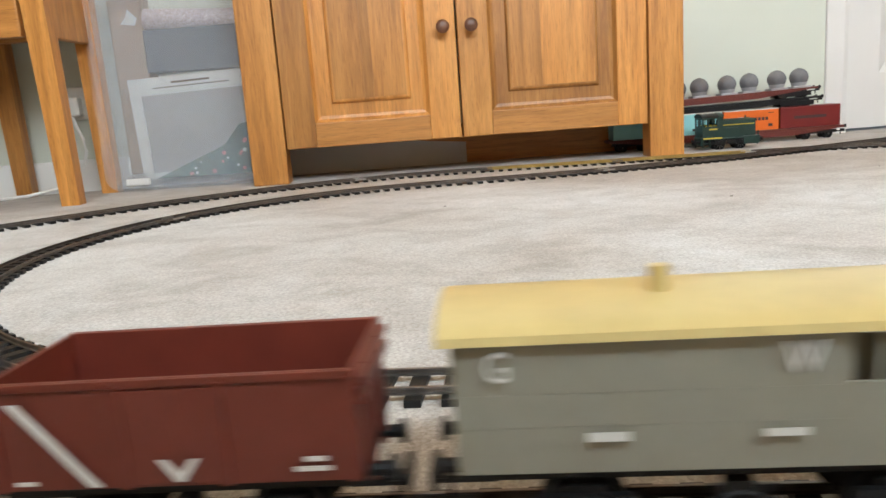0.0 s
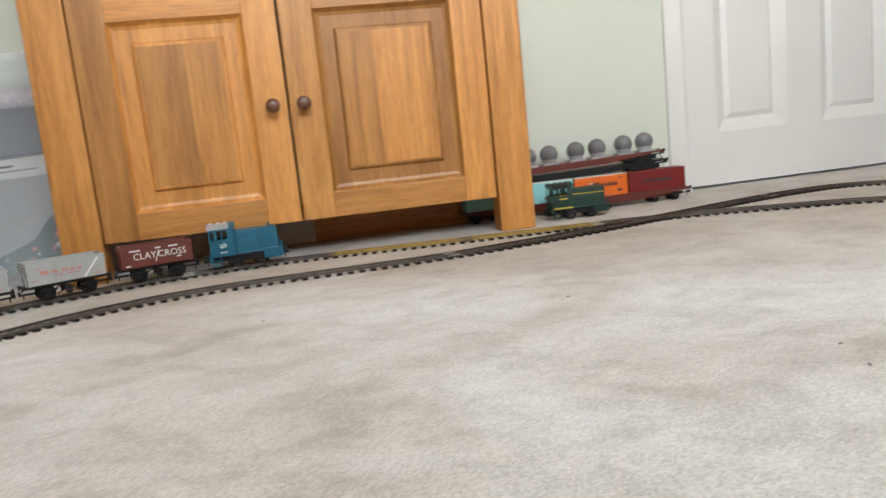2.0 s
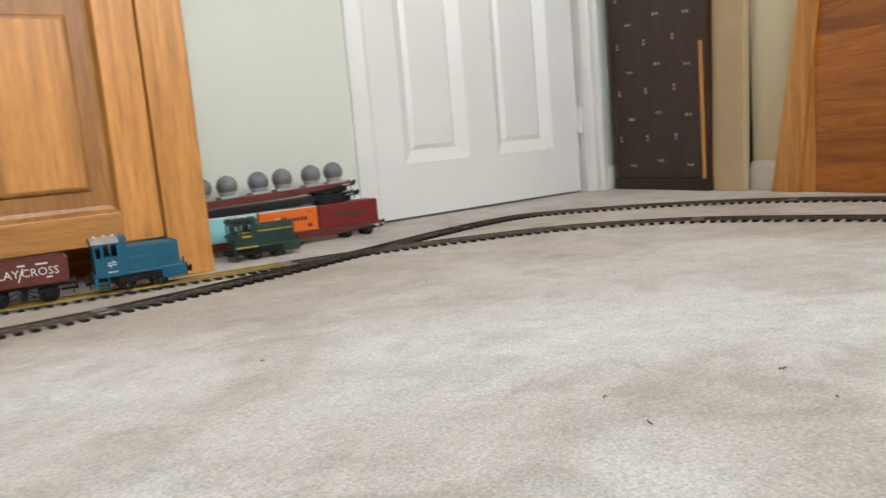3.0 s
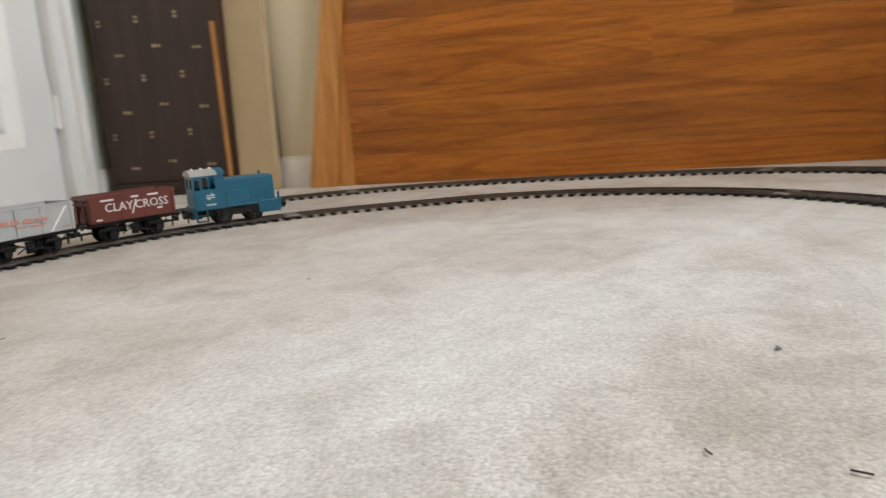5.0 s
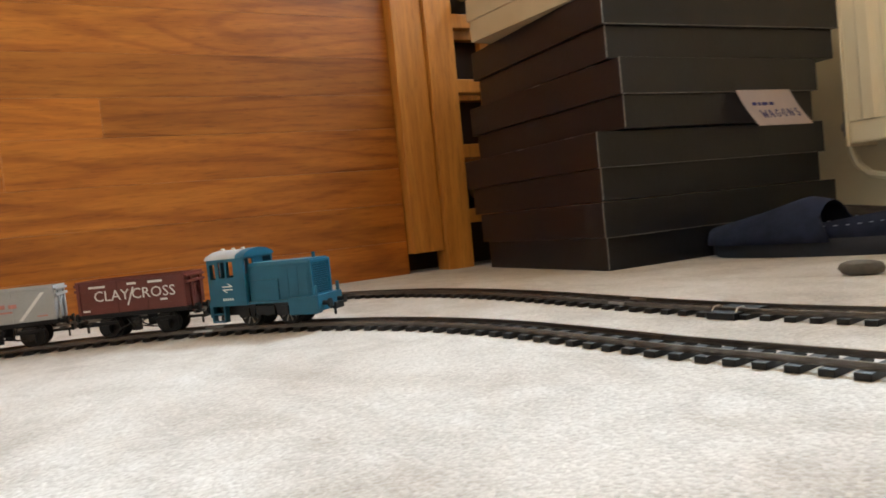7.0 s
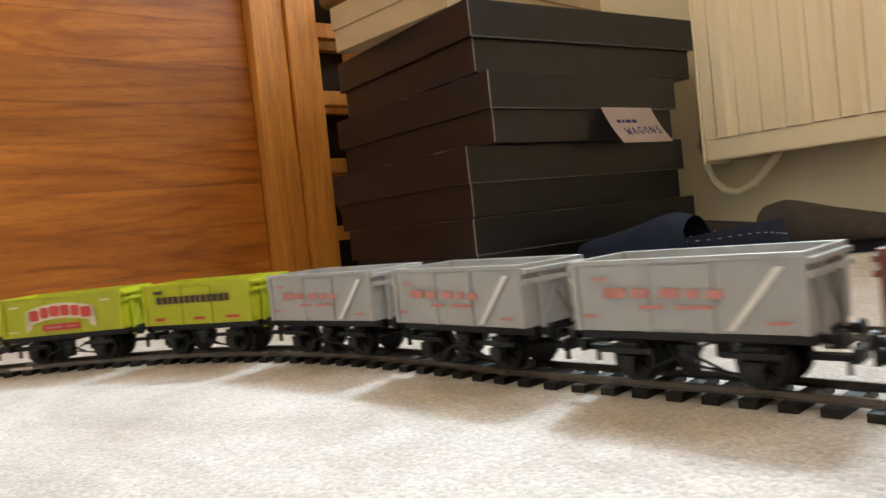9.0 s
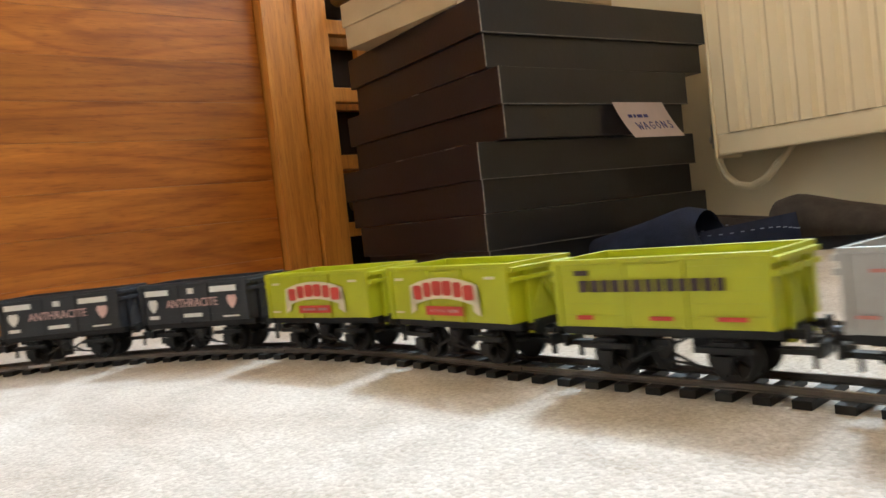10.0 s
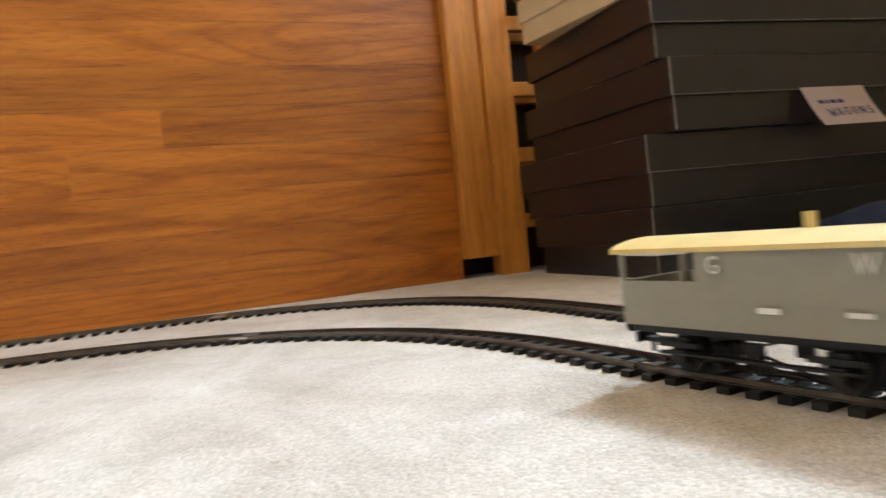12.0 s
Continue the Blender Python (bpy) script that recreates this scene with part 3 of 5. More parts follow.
# ---------- the boarded end of the big unit, the rack beside it ----------
def board_unit():
    u = thing("sideboard", "large oak unit with a broad boarded side", "sideboard", pose(2.06, 0, 0))
    part("carcass", box(B(), 0.022, 0.26, 0.018, 1.23, 0.0, 1.05), M_PANEL, u)
    random.seed(11)
    z = 0.0
    for h in (0.060, 0.068, 0.064, 0.072, 0.060, 0.066, 0.070, 0.062, 0.068, 0.064, 0.070, 0.066, 0.064, 0.068, 0.064, 0.064):
        joint = random.uniform(0.3, 0.95) if random.random() < 0.3 else 1.235
        part("board", box(B(), random.uniform(0, 0.0004), 0.022, 0.014, joint - 0.0002, z + 0.0001, z + h - 0.0001, 0.0003), M_PANEL, u)
        if joint < 1.2:
            part("board", box(B(), random.uniform(0, 0.0004), 0.022, joint, 1.235, z + 0.0001, z + h - 0.0001, 0.0003), M_PANEL, u)
        z += h
    # splayed corner leg: two tapering boards leaning in
    part("corner_leg", prism(B(), [(1.335, 0.0), (1.274, 0.0), (1.193, 0.62), (1.222, 0.62)], "x", -0.012, 0.03), M_OAK_V, u)
    part("corner_leg", prism(B(), [(1.2725, 0.0), (1.2355, 0.0), (1.2355, 0.28), (1.2385, 0.26)], "x", -0.004, 0.022), M_OAK_V, u)


board_unit()


def wine_rack():
    r = thing("wine_rack", "pale oak wine rack with square cross bars", "wine rack", pose(2.04, 0, 0))
    part("stile", box(B(), -0.004, 0.05, -0.049, 0.012, 0.036, 1.0, 0.002), M_POST, r)
    bm = B()
    lo = [bm.verts.new(p) for p in ((-0.012, -0.104, 0), (0.03, -0.104, 0), (0.03, -0.0515, 0), (-0.012, -0.0515, 0))]
    hi = [bm.verts.new(p) for p in ((-0.012, -0.112, 1.0), (0.03, -0.112, 1.0), (0.03, -0.0505, 1.0), (-0.012, -0.0505, 1.0))]
    bm.faces.new(lo), bm.faces.new(hi)
    for k in range(4):
        bm.faces.new((lo[k], lo[(k + 1) % 4], hi[(k + 1) % 4], hi[k]))
    bmesh.ops.recalc_face_normals(bm, faces=bm.faces)
    part("post", bm, M_POST, r)
    part("post", box(B(), -0.02, 0.03, -0.50, -0.46, 0, 1.0, 0.002), M_POST, r)
    # dark board added close behind the bars, standing in for shade in the holes
    part("back_board", box(B(), 0.10, 0.11, -0.5, 0.0, 0.0, 1.0), M_DARKWOOD, r)
    for k in range(8):
        z = 0.081 + 0.12 * k
        part("cross_bar", box(B(), -0.010, 0.012, -0.46, -0.1, z, z + 0.026, 0.002), M_POST, r)
        part("cross_bar", box(B(), 0.07, 0.092, -0.46, -0.1, z, z + 0.026, 0.002), M_POST, r)
    for k in range(3):
        y = -0.19 - 0.09 * k
        part("upright_bar", box(B(), 0.013, 0.03, y - 0.01, y + 0.01, 0.0, 1.0, 0.002), M_POST, r)


wine_rack()


def bottle(x, y, z, dx=0.0):
    b = thing("wine_bottle", "dark wine bottle lying in the rack, foil neck outward", "bottle", pose(x, y, z))
    prof = [(0.0, 0.012), (0.004, 0.0145), (0.03, 0.0145), (0.034, 0.0135), (0.085, 0.0145)]
    bm = B()
    for (a, ra), (c, rc) in zip(prof, prof[1:]):
        cyl(bm, (a, 0, 0), (c, 0, 0), ra, rc, 20)
    part("foil_cap", bm, M_BOTTLE, b, "dull gold foil cap", 30)
    part("bottle_body", cyl(cyl(B(), (0.085, 0, 0), (0.12, 0, 0), 0.0145, 0.037, 20), (0.12, 0, 0), (0.28, 0, 0), 0.037, None, 20), M_CABIN, b, "", 30)


bottle(1.965, -0.147, 0.511 + 0.0)
bottle(1.985, -0.150, 0.140)


# ---------- dark inlaid cabinet and the boards beside it ----------
def dark_cabinet():
    c = thing("inlaid_cabinet", "dark stained cabinet with small pale flower inlays", "cabinet", pose(2.035, 1.505, 0))
    part("body", box(B(), 0.004, 0.24, 0, 0.325, 0.03, 1.2, 0.003), M_DARKWOOD, c)
    part("plinth", box(B(), 0.0, 0.24, -0.004, 0.329, 0, 0.03, 0.003), M_DARKWOOD, c)
    part("edge_strip", box(B(), -0.002, 0.004, 0.006, 0.014, 0.03, 0.36, 0.001), M_OAK_V, c, "pale worn edge strip")
    random.seed(7)
    for row in range(12):
        for k in range(3):
            y = 0.06 + 0.10 * k + (0.05 if row % 2 else 0.0) - 0.01
            z = 0.07 + 0.062 * row + (0.0 if row % 2 else 0.012 * ((k % 2) - 0.5))
            if y > 0.31:
                continue
            for dy, dz in ((0, 0), (0.0, 0.009) if row % 2 else (0.012, 0.001)):
                part("inlay", cyl(B(), (0.0025, y + dy, z + dz), (0.0045, y + dy, z + dz), random.uniform(0.0032, 0.0046), None, 8), M_INLAY, c)


dark_cabinet()
lone("leaning_board", box(B(), 0, 0.02, 0, 0.092, 0, 0.9, 0.002), M_CARDB, "beige board leaning flat on the wall", "board", pose(2.05, 1.412, 0, 0, 2, 0))


# ---------- the stack of black boxes ----------
def black_box(x, y, z, rz, w, d, h, over):
    b = thing("storage_box", "black textured card box with a deep lid, in a stack", "box", pose(x, y, z, 0, 0, rz), group="stack of black boxes")
    part("tray", box(B(), 0.007, w - 0.007, -d + 0.007, -0.007, 0, h - 0.012, 0.0012), M_BOX, b)
    lid = part("lid", box(B(), 0, w, -d, 0, over, h, 0.0012), M_BOX, b)
    part("worn_edge", box(B(), -0.0006, 0.0012, -0.0012, 0.0006, over, h), M_BOXEDGE, lid)
    part("worn_edge", box(B(), 0.0064, 0.0082, -0.0082, -0.0064, 0.002, over), M_BOXEDGE, b)
    part("worn_edge", box(B(), -0.0006, 0.001, -d, 0, over - 0.0006, over + 0.0004), M_BOXEDGE, lid)
    for k in range(2):
        x0 = 0.05 + 0.13 * k
        part("scuff", box(B(), x0, x0 + 0.02, -0.0004, 0.0004, h - 0.0012, h + 0.0003), M_BOXEDGE, lid)
    return b


STACK = [(1.614, -0.060, -4, 0.344, 0.462), (1.612, -0.059, -3, 0.372, 0.452), (1.588, -0.088, -2, 0.40, 0.395), (1.598, -0.075, -4.5, 0.372, 0.455)]
for k, (x, y, rz, wide, deep) in enumerate(STACK):
    black_box(x, y, 0.0945 * k, rz, wide, deep, 0.094, 0.0455)
cream_box = thing("cream_box", "flat cream card box with a lid, on top of the stack", "box", pose(1.640, -0.075, 0.3777, 0, 0, 4))
part("box_body", box(B(), 0.003, 0.257, -0.357, -0.003, 0, 0.066, 0.0015), M_CARDB, cream_box)
part("lid", box(B(), 0, 0.26, -0.36, 0, 0.034, 0.07, 0.002), M_CARDB, cream_box)
note = thing("paper_note", "pink white paper note with blue handwriting, curling off a box", "note", pose(1.5775, -0.357, 0.2360, 0, 0, -92) @ pose(0, 0, 0, -24, 0, 0))
bm = B()
rows = []
for k in range(7):
    f = k / 6
    rows.append([bm.verts.new((x, -0.010 * f * f, -0.067 * f)) for x in (-0.058, 0.0, 0.058)])
for a, b in zip(rows, rows[1:]):
    for k in range(2):
        bm.faces.new((a[k], a[k + 1], b[k + 1], b[k]))
bmesh.ops.solidify(bm, geom=bm.faces, thickness=0.0004)
part("paper", bm, M_PAPER, note, "", 60)


def scrawl(word, x, z, size, step, lean):
    """Hand-drawn capitals: each a few pen strokes, on the curled paper."""
    strokes = {"W": [(0, 1), (0.2, 0), (0.45, 0.7), (0.7, 0), (0.95, 1)], "A": [(0, 0), (0.4, 1), (0.75, 0), (0.6, 0.4), (0.15, 0.38)], "G": [(0.8, 0.85), (0.4, 1), (0.05, 0.5), (0.35, 0), (0.8, 0.2), (0.8, 0.5), (0.5, 0.48)], "O": [(0.4, 1), (0.05, 0.5), (0.4, 0), (0.8, 0.45), (0.45, 1)], "N": [(0, 0), (0.05, 1), (0.65, 0.05), (0.75, 1)], "S": [(0.7, 0.9), (0.3, 1), (0.15, 0.7), (0.65, 0.35), (0.5, 0), (0.05, 0.1)]}
    bm = B()
    for k, ch in enumerate(word):
        pts = []
        for u, v in strokes[ch]:
            zz = z + v * size + lean * k * step
            f = -zz / 0.067
            pts.append((x + k * step + u * size * 0.85, -0.010 * f * f - 0.0007, zz))
        tube(bm, pts, 0.0007, 5)
    return bm


part("handwriting", scrawl("WAGONS", -0.034, -0.052, 0.014, 0.0145, 0.03), M_BALLPEN, note, "blue handwritten word")
for x0, x1 in ((-0.040, -0.032), (-0.028, -0.024), (-0.020, -0.009), (-0.005, 0.004)):
    part("handwriting_bar", box(B(), x0, x1, -0.0030, -0.0022, -0.0285, -0.0235), M_BALLPEN, note)


# ---------- radiator, pipe, slippers, pebble ----------
def radiator():
    r = thing("radiator", "cream enamelled ribbed panel radiator on the wall", "radiator", pose(1.56, -0.535, 0.146))
    W, H = 0.96, 0.56
    bm = B()
    prof, n = [], 24
    pitch = (W - 0.04) / n
    for k in range(n):
        x = -0.02 - k * pitch
        prof += [(x, 0.0), (x - pitch * 0.18, 0.007), (x - pitch * 0.62, 0.007), (x - pitch * 0.8, 0.0)]
    prof += [(-W, 0.0), (-W, -0.022), (0, -0.022), (0, 0.0)]
    prism(bm, prof, "z", 0.035, H - 0.03)
    part("ribbed_panel", bm, M_RADIATOR, r)
    part("edge_band", box(B(), -W, 0.0, -0.022, 0.002, 0.0, 0.0345, 0.004), M_RADIATOR, r)
    part("edge_band", box(B(), -W, 0.0, -0.022, 0.002, H - 0.03, H, 0.004), M_RADIATOR, r)
    part("side_cover", box(B(), 0.0005, 0.006, -0.075, 0.004, -0.004, H, 0.003), M_RADIATOR, r)
    part("bracket", box(B(), -0.2, -0.17, -0.08, -0.022, 0.05, 0.5), M_RADIATOR, r)
    v = part("valve", cyl(cyl(B(), (0.02, -0.03, 0.015), (0.02, -0.03, 0.055), 0.008), (-0.003, -0.03, 0.03), (0.03, -0.03, 0.03), 0.0065), M_STEEL, r, "chrome radiator valve")
    part("nut", cyl(B(), (0.006, -0.03, 0.03), (0.014, -0.03, 0.03), 0.011, None, 6), M_STEEL, v)
    part("pipe", tube(B(), [(0.02, -0.03, 0.012), (0.018, -0.03, -0.01), (0.01, -0.03, -0.032), (-0.01, -0.03, -0.05), (-0.035, -0.03, -0.055), (-0.06, -0.03, -0.045), (-0.09, -0.04, -0.01), (-0.12, -0.05, 0.03), (-0.135, -0.055, 0.06)], 0.0065, 10), M_PIPE, r, "bent cream painted pipe")


radiator()


def slipper(m, label, suede):
    s = thing("slipper", label, "slipper", m, group="pair of slippers")
    L = 0.29
    def outline(scale, dz):
        pts = []
        for k in range(28):
            a = 2 * math.pi * k / 28
            x = 0.5 * L * math.cos(a)
            w = 0.043 + 0.008 * math.cos(a)
            y = w * math.sin(a) * (1 - 0.12 * math.cos(a + 0.5) ** 2)
            pts.append((x * scale, y * scale, dz))
        return pts
    bm = B()
    rows = [[bm.verts.new(p) for p in outline(sc, z)] for sc, z in ((0.96, 0.0), (1.0, 0.006), (1.0, 0.018), (0.97, 0.022))]
    for a, b in zip(rows, rows[1:]):
        for k in range(28):
            bm.faces.new((a[k], a[(k + 1) % 28], b[(k + 1) % 28], b[k]))
    bm.faces.new(rows[0]), bm.faces.new(rows[-1])
    bmesh.ops.recalc_face_normals(bm, faces=bm.faces)
    part("sole", bm, M_SOLE, s, "", 50)
    bm = B()
    rows = []
    for k in range(15):
        f = k / 14
        x = L * (0.485 - 0.62 * f)
        w = 0.052 * math.sqrt(max(0.02, 1 - (1 - min(1, f * 2.2 + 0.12)) ** 2)) * (1 - 0.1 * f)
        rise = max(0.0, min(1.0, (f - 0.28) / 0.5))
        top = 0.042 + 0.012 * min(1, f * 3) + 0.020 * rise * rise * (3 - 2 * rise) - 0.05 * max(0, f - 0.8)
        row = []
        for j in range(13):
            a = math.pi * j / 12
            row.append(bm.verts.new((x + (0.02 if k == 14 else 0) * math.sin(a), w * math.cos(a), 0.018 + (top - 0.018) * math.sin(a) ** 0.75 * (1 + 0.02 * math.sin(9 * f + j)))))
        rows.append(row)
    for a, b in zip(rows, rows[1:]):
        for j in range(12):
            bm.faces.new((a[j], a[j + 1], b[j + 1], b[j]))
    bm.faces.new(rows[0])
    bmesh.ops.recalc_face_normals(bm, faces=bm.faces)
    up = part("upper", bm, suede, s, "navy suede upper", 60)
    md = up.modifiers.new("thickness", "SOLIDIFY")
    md.thickness = 0.003
    wall = B()
    a0 = [wall.verts.new(p) for p in outline(0.965, 0.02)]
    b0 = [wall.verts.new((p[0], p[1], 0.038 + 0.040 * max(0, -p[0] / L))) for p in outline(0.93, 0.03)]
    for k in range(28):
        wall.faces.new((a0[k], a0[(k + 1) % 28], b0[(k + 1) % 28], b0[k]))
    ob = part("side_band", wall, suede, s, "", 60)
    md = ob.modifiers.new("thickness", "SOLIDIFY")
    md.thickness = 0.004
    for k in range(60):
        a = 2 * math.pi * k / 60
        x, y = 0.5 * L * math.cos(a), (0.043 + 0.008 * math.cos(a)) * math.sin(a) * (1 - 0.12 * math.cos(a + 0.5) ** 2)
        part("stitch", box(B(), -0.0022, 0.0022, -0.0005, 0.0005, -0.0005, 0.0005), M_STITCH, s, "", 0, pose(x * 0.945, y * 0.945, 0.0392 + 0.002 * math.cos(5 * a), 0, 0, math.degrees(math.atan2(0.048 * math.cos(a), -0.135 * math.sin(a)))))
    return s


slipper(pose(1.452, -0.268, 0, 0, 0, 8), "navy suede slipper with pale stitching, beside the boxes", M_SUEDE)
slipper(pose(1.385, -0.43, 0, 0, 0, 6) @ pose(0, 0, 0, 0, 0, 180), "dark grey-brown suede slipper lying under the radiator", M_DARKSUEDE)
bm = B()
bmesh.ops.create_icosphere(bm, subdivisions=2, radius=1.0)
for v in bm.verts:
    v.co = Vector((v.co.x * 0.021, v.co.y * 0.015, max(-0.7, min(0.7, v.co.z)) * 0.010)) * (1 + 0.05 * noise.noise(v.co * 2.0))
lone("pebble", bm, M_STONE, "flat grey pebble lying on the carpet", "pebble", pose(1.275, -0.075, 0.0068, 0, 0, 20), 40)


# ---------- the railway: one long line folded twice round the floor ----------
def arc(cx, cy, r, a0, a1, step=12.0):
    n = max(2, int(round(abs(a1 - a0) / step)))
    return [(cx + r * math.cos(radians(a0 + (a1 - a0) * k / n)), cy + r * math.sin(radians(a0 + (a1 - a0) * k / n))) for k in range(n + 1)]


def line_points():
    pts = [(1.10, 0.143), (1.00, 0.140), (0.90, 0.141), (0.70, 0.145), (0.50, 0.147), (0.30, 0.144), (0.10, 0.142)]
    pts += [(-0.140, 0.156), (-0.350, 0.233), (-0.480, 0.390), (-0.505, 0.580), (-0.420, 0.755), (-0.285, 0.89), (-0.175, 1.01), (-0.07, 1.122), (0.05, 1.217), (0.17, 1.285), (0.30, 1.328), (0.42, 1.345)]
    pts += [(0.55, 1.348), (0.70, 1.350), (0.85, 1.355), (1.0, 1.358), (1.13, 1.350), (1.25, 1.324), (1.39, 1.290), (1.51, 1.220), (1.605, 1.12), (1.67, 1.00)]
    pts += arc(1.276, 0.755, 0.462, 15, -80)
    pts += [(1.27, 0.290), (1.18, 0.286), (1.11, 0.278), (1.04, 0.270), (0.90, 0.266), (0.70, 0.268), (0.55, 0.269)]
    pts += arc(0.415, 0.713, 0.444, -90, -262)
    pts += [(0.62, 1.195), (0.78, 1.245), (0.95, 1.313), (1.10, 1.382), (1.25, 1.452), (1.38, 1.500)]
    pts += arc(1.27, 0.865, 0.695, 70, 0)
    pts += [(1.968, 0.68), (1.945, 0.50), (1.892, 0.36), (1.80, 0.250), (1.70, 0.194), (1.60, 0.169), (1.50, 0.160), (1.40, 0.161), (1.30, 0.163), (1.20, 0.157)]
    return pts


def closed_line(pts, step=0.004):
    """A smooth closed curve through the points, at even steps: places and running length."""
    out = []
    n = len(pts)
    for i in range(n):
        p0, p1, p2, p3 = (np.array(pts[(i + k - 1) % n]) for k in range(4))
        d = [max(1e-6, float(np.linalg.norm(b - a)) ** 0.5) for a, b in ((p0, p1), (p1, p2), (p2, p3))]
        m1 = (p1 - p0) / d[0] - (p2 - p0) / (d[0] + d[1]) + (p2 - p1) / d[1]
        m2 = (p2 - p1) / d[1] - (p3 - p1) / (d[1] + d[2]) + (p3 - p2) / d[2]
        m1, m2 = m1 * d[1], m2 * d[1]
        for k in range(30):
            u = k / 30
            out.append((2 * u**3 - 3 * u**2 + 1) * p1 + (u**3 - 2 * u**2 + u) * m1 + (-2 * u**3 + 3 * u**2) * p2 + (u**3 - u**2) * m2)
    out = np.array(out + [out[0]])
    run = np.r_[0, np.cumsum(np.linalg.norm(np.diff(out, axis=0), axis=1))]
    return out, run


LINE, RUN = closed_line(line_points())
TOTAL = float(RUN[-1])


def on_line(s):
    s = s % TOTAL
    return float(np.interp(s, RUN, LINE[:, 0])), float(np.interp(s, RUN, LINE[:, 1]))


def heading(s):
    (x0, y0), (x1, y1) = on_line(s - 0.006), on_line(s + 0.006)
    return math.atan2(y1 - y0, x1 - x0)


GAUGE, RAIL_TOP = 0.0248, 0.0075
sleeper_mesh = mesh_of("sleeper", box(B(), -0.0041, 0.0041, -0.0205, 0.0205, 0.0, 0.0039, 0.0004), M_SLEEPER)


def rail_piece(name, s0, s1, side, mat, parent):
    prof = [(-0.0018, 0.0039), (0.0018, 0.0039), (0.0018, 0.0044), (0.0006, 0.0047), (0.0006, 0.0064), (0.0010, 0.0067), (0.0010, RAIL_TOP - 0.0003), (0.0007, RAIL_TOP), (-0.0007, RAIL_TOP), (-0.0010, RAIL_TOP - 0.0003), (-0.0010, 0.0067), (-0.0006, 0.0064), (-0.0006, 0.0047), (-0.0018, 0.0044)]
    n = 16
    verts, faces = [], []
    for k in range(n + 1):
        s = s0 + (s1 - s0) * k / n
        (x, y), h = on_line(s), heading(s)
        for u, z in prof:
            o = side * GAUGE / 2 + u
            verts.append((x - math.sin(h) * o, y + math.cos(h) * o, z))
    m = len(prof)
    for k in range(n):
        for j in range(m):
            a, b = k * m + j, k * m + (j + 1) % m
            faces.append((a, b, b + m, a + m))
    faces += [tuple(range(m)), tuple(n * m + j for j in range(m))]
    me = bpy.data.meshes.new(name)
    me.from_pydata(verts, [], faces)
    me.materials.append(mat)
    ob = new(name, me)
    ob.parent = parent
    return ob


def lay_track():
    pieces = 46
    L = TOTAL / pieces
    for i in range(pieces):
        s0, s1 = i * L, (i + 1) * L
        mid = on_line((s0 + s1) / 2)
        golden = mid[1] > 1.33 and 0.52 < mid[0] < 0.82
        bend = abs((heading(s1) - heading(s0) + math.pi) % (2 * math.pi) - math.pi) > 0.1
        kind = "curved" if bend else "straight"
        p = thing("track_section", f"{kind} model railway track on black sleepers with {'brassy' if golden else 'dull steel'} rails", "railway track", group="sections of toy railway track")
        for side in (-1, 1):
            rail_piece("rail", s0 + 0.0006, s1 - 0.0006, side, M_BRASS if golden else M_RAIL, p)
        n = 14
        lift = -0.0006 if s0 > TOTAL * 0.5 and mid[1] > 1.1 and 0.75 < mid[0] < 1.3 else 0.0
        for k in range(n):
            s = s0 + L * (k + 0.5) / n
            x, y = on_line(s)
            h = math.degrees(heading(s))
            shared("sleeper", sleeper_mesh, p, pose(x, y, lift, 0, 0, h))
        for side in (-1, 1):
            (x, y), h = on_line(s0), heading(s0)
            part("rail_joiner", box(B(), -0.010, 0.010, -0.0017, 0.0017, 0.0041, 0.0065, 0.0003), M_STEEL if i % 3 == 0 else M_RAIL, p, "", 0, pose(x - math.sin(h) * side * GAUGE / 2, y + math.cos(h) * side * GAUGE / 2, 0, 0, 0, math.degrees(h)))
        part("clip_tie", box(B(), -0.013, 0.013, -0.007, 0.007, 0.0008, 0.0029, 0.0005), M_TIE, p, "brown joining clip", 0, pose(*on_line(s0), 0, 0, 0, math.degrees(heading(s0))))


lay_track()


def power_clip():
    c = thing("power_clip", "black track power clip with two bright wire springs", "track clip", pose(1.225, 0.159, 0.0, 0, 0, 4))
    part("clip_block", box(box(B(), -0.016, 0.016, -0.010, 0.010, 0.0040, 0.0062, 0.0006), -0.012, 0.012, 0.0135, 0.026, 0.0, 0.0052, 0.0006), M_BLACKPL, c)
    for x in (-0.010, 0.010):
        part("spring", tube(B(), [(x, 0.021, 0.0055), (x + 0.001, 0.017, 0.0082), (x - 0.001, 0.0128, 0.0088), (x, 0.0095, 0.0068)], 0.0007, 6), M_STEEL, c, "bright wire spring")


power_clip()


# ---------- rolling stock ----------
WHEEL_R = 0.0108


def raise_body(v, base, to, k, skip):
    """Lift and heighten the body parts that stand above a base height."""
    for ob in list(v.children):
        if ob in skip:
            continue
        for o in [ob, *ob.children]:
            dz = o.location.z
            for vert in o.data.vertices:
                if vert.co.z + dz > base - 0.0002:
                    vert.co.z = to + (vert.co.z + dz - base) * k - dz


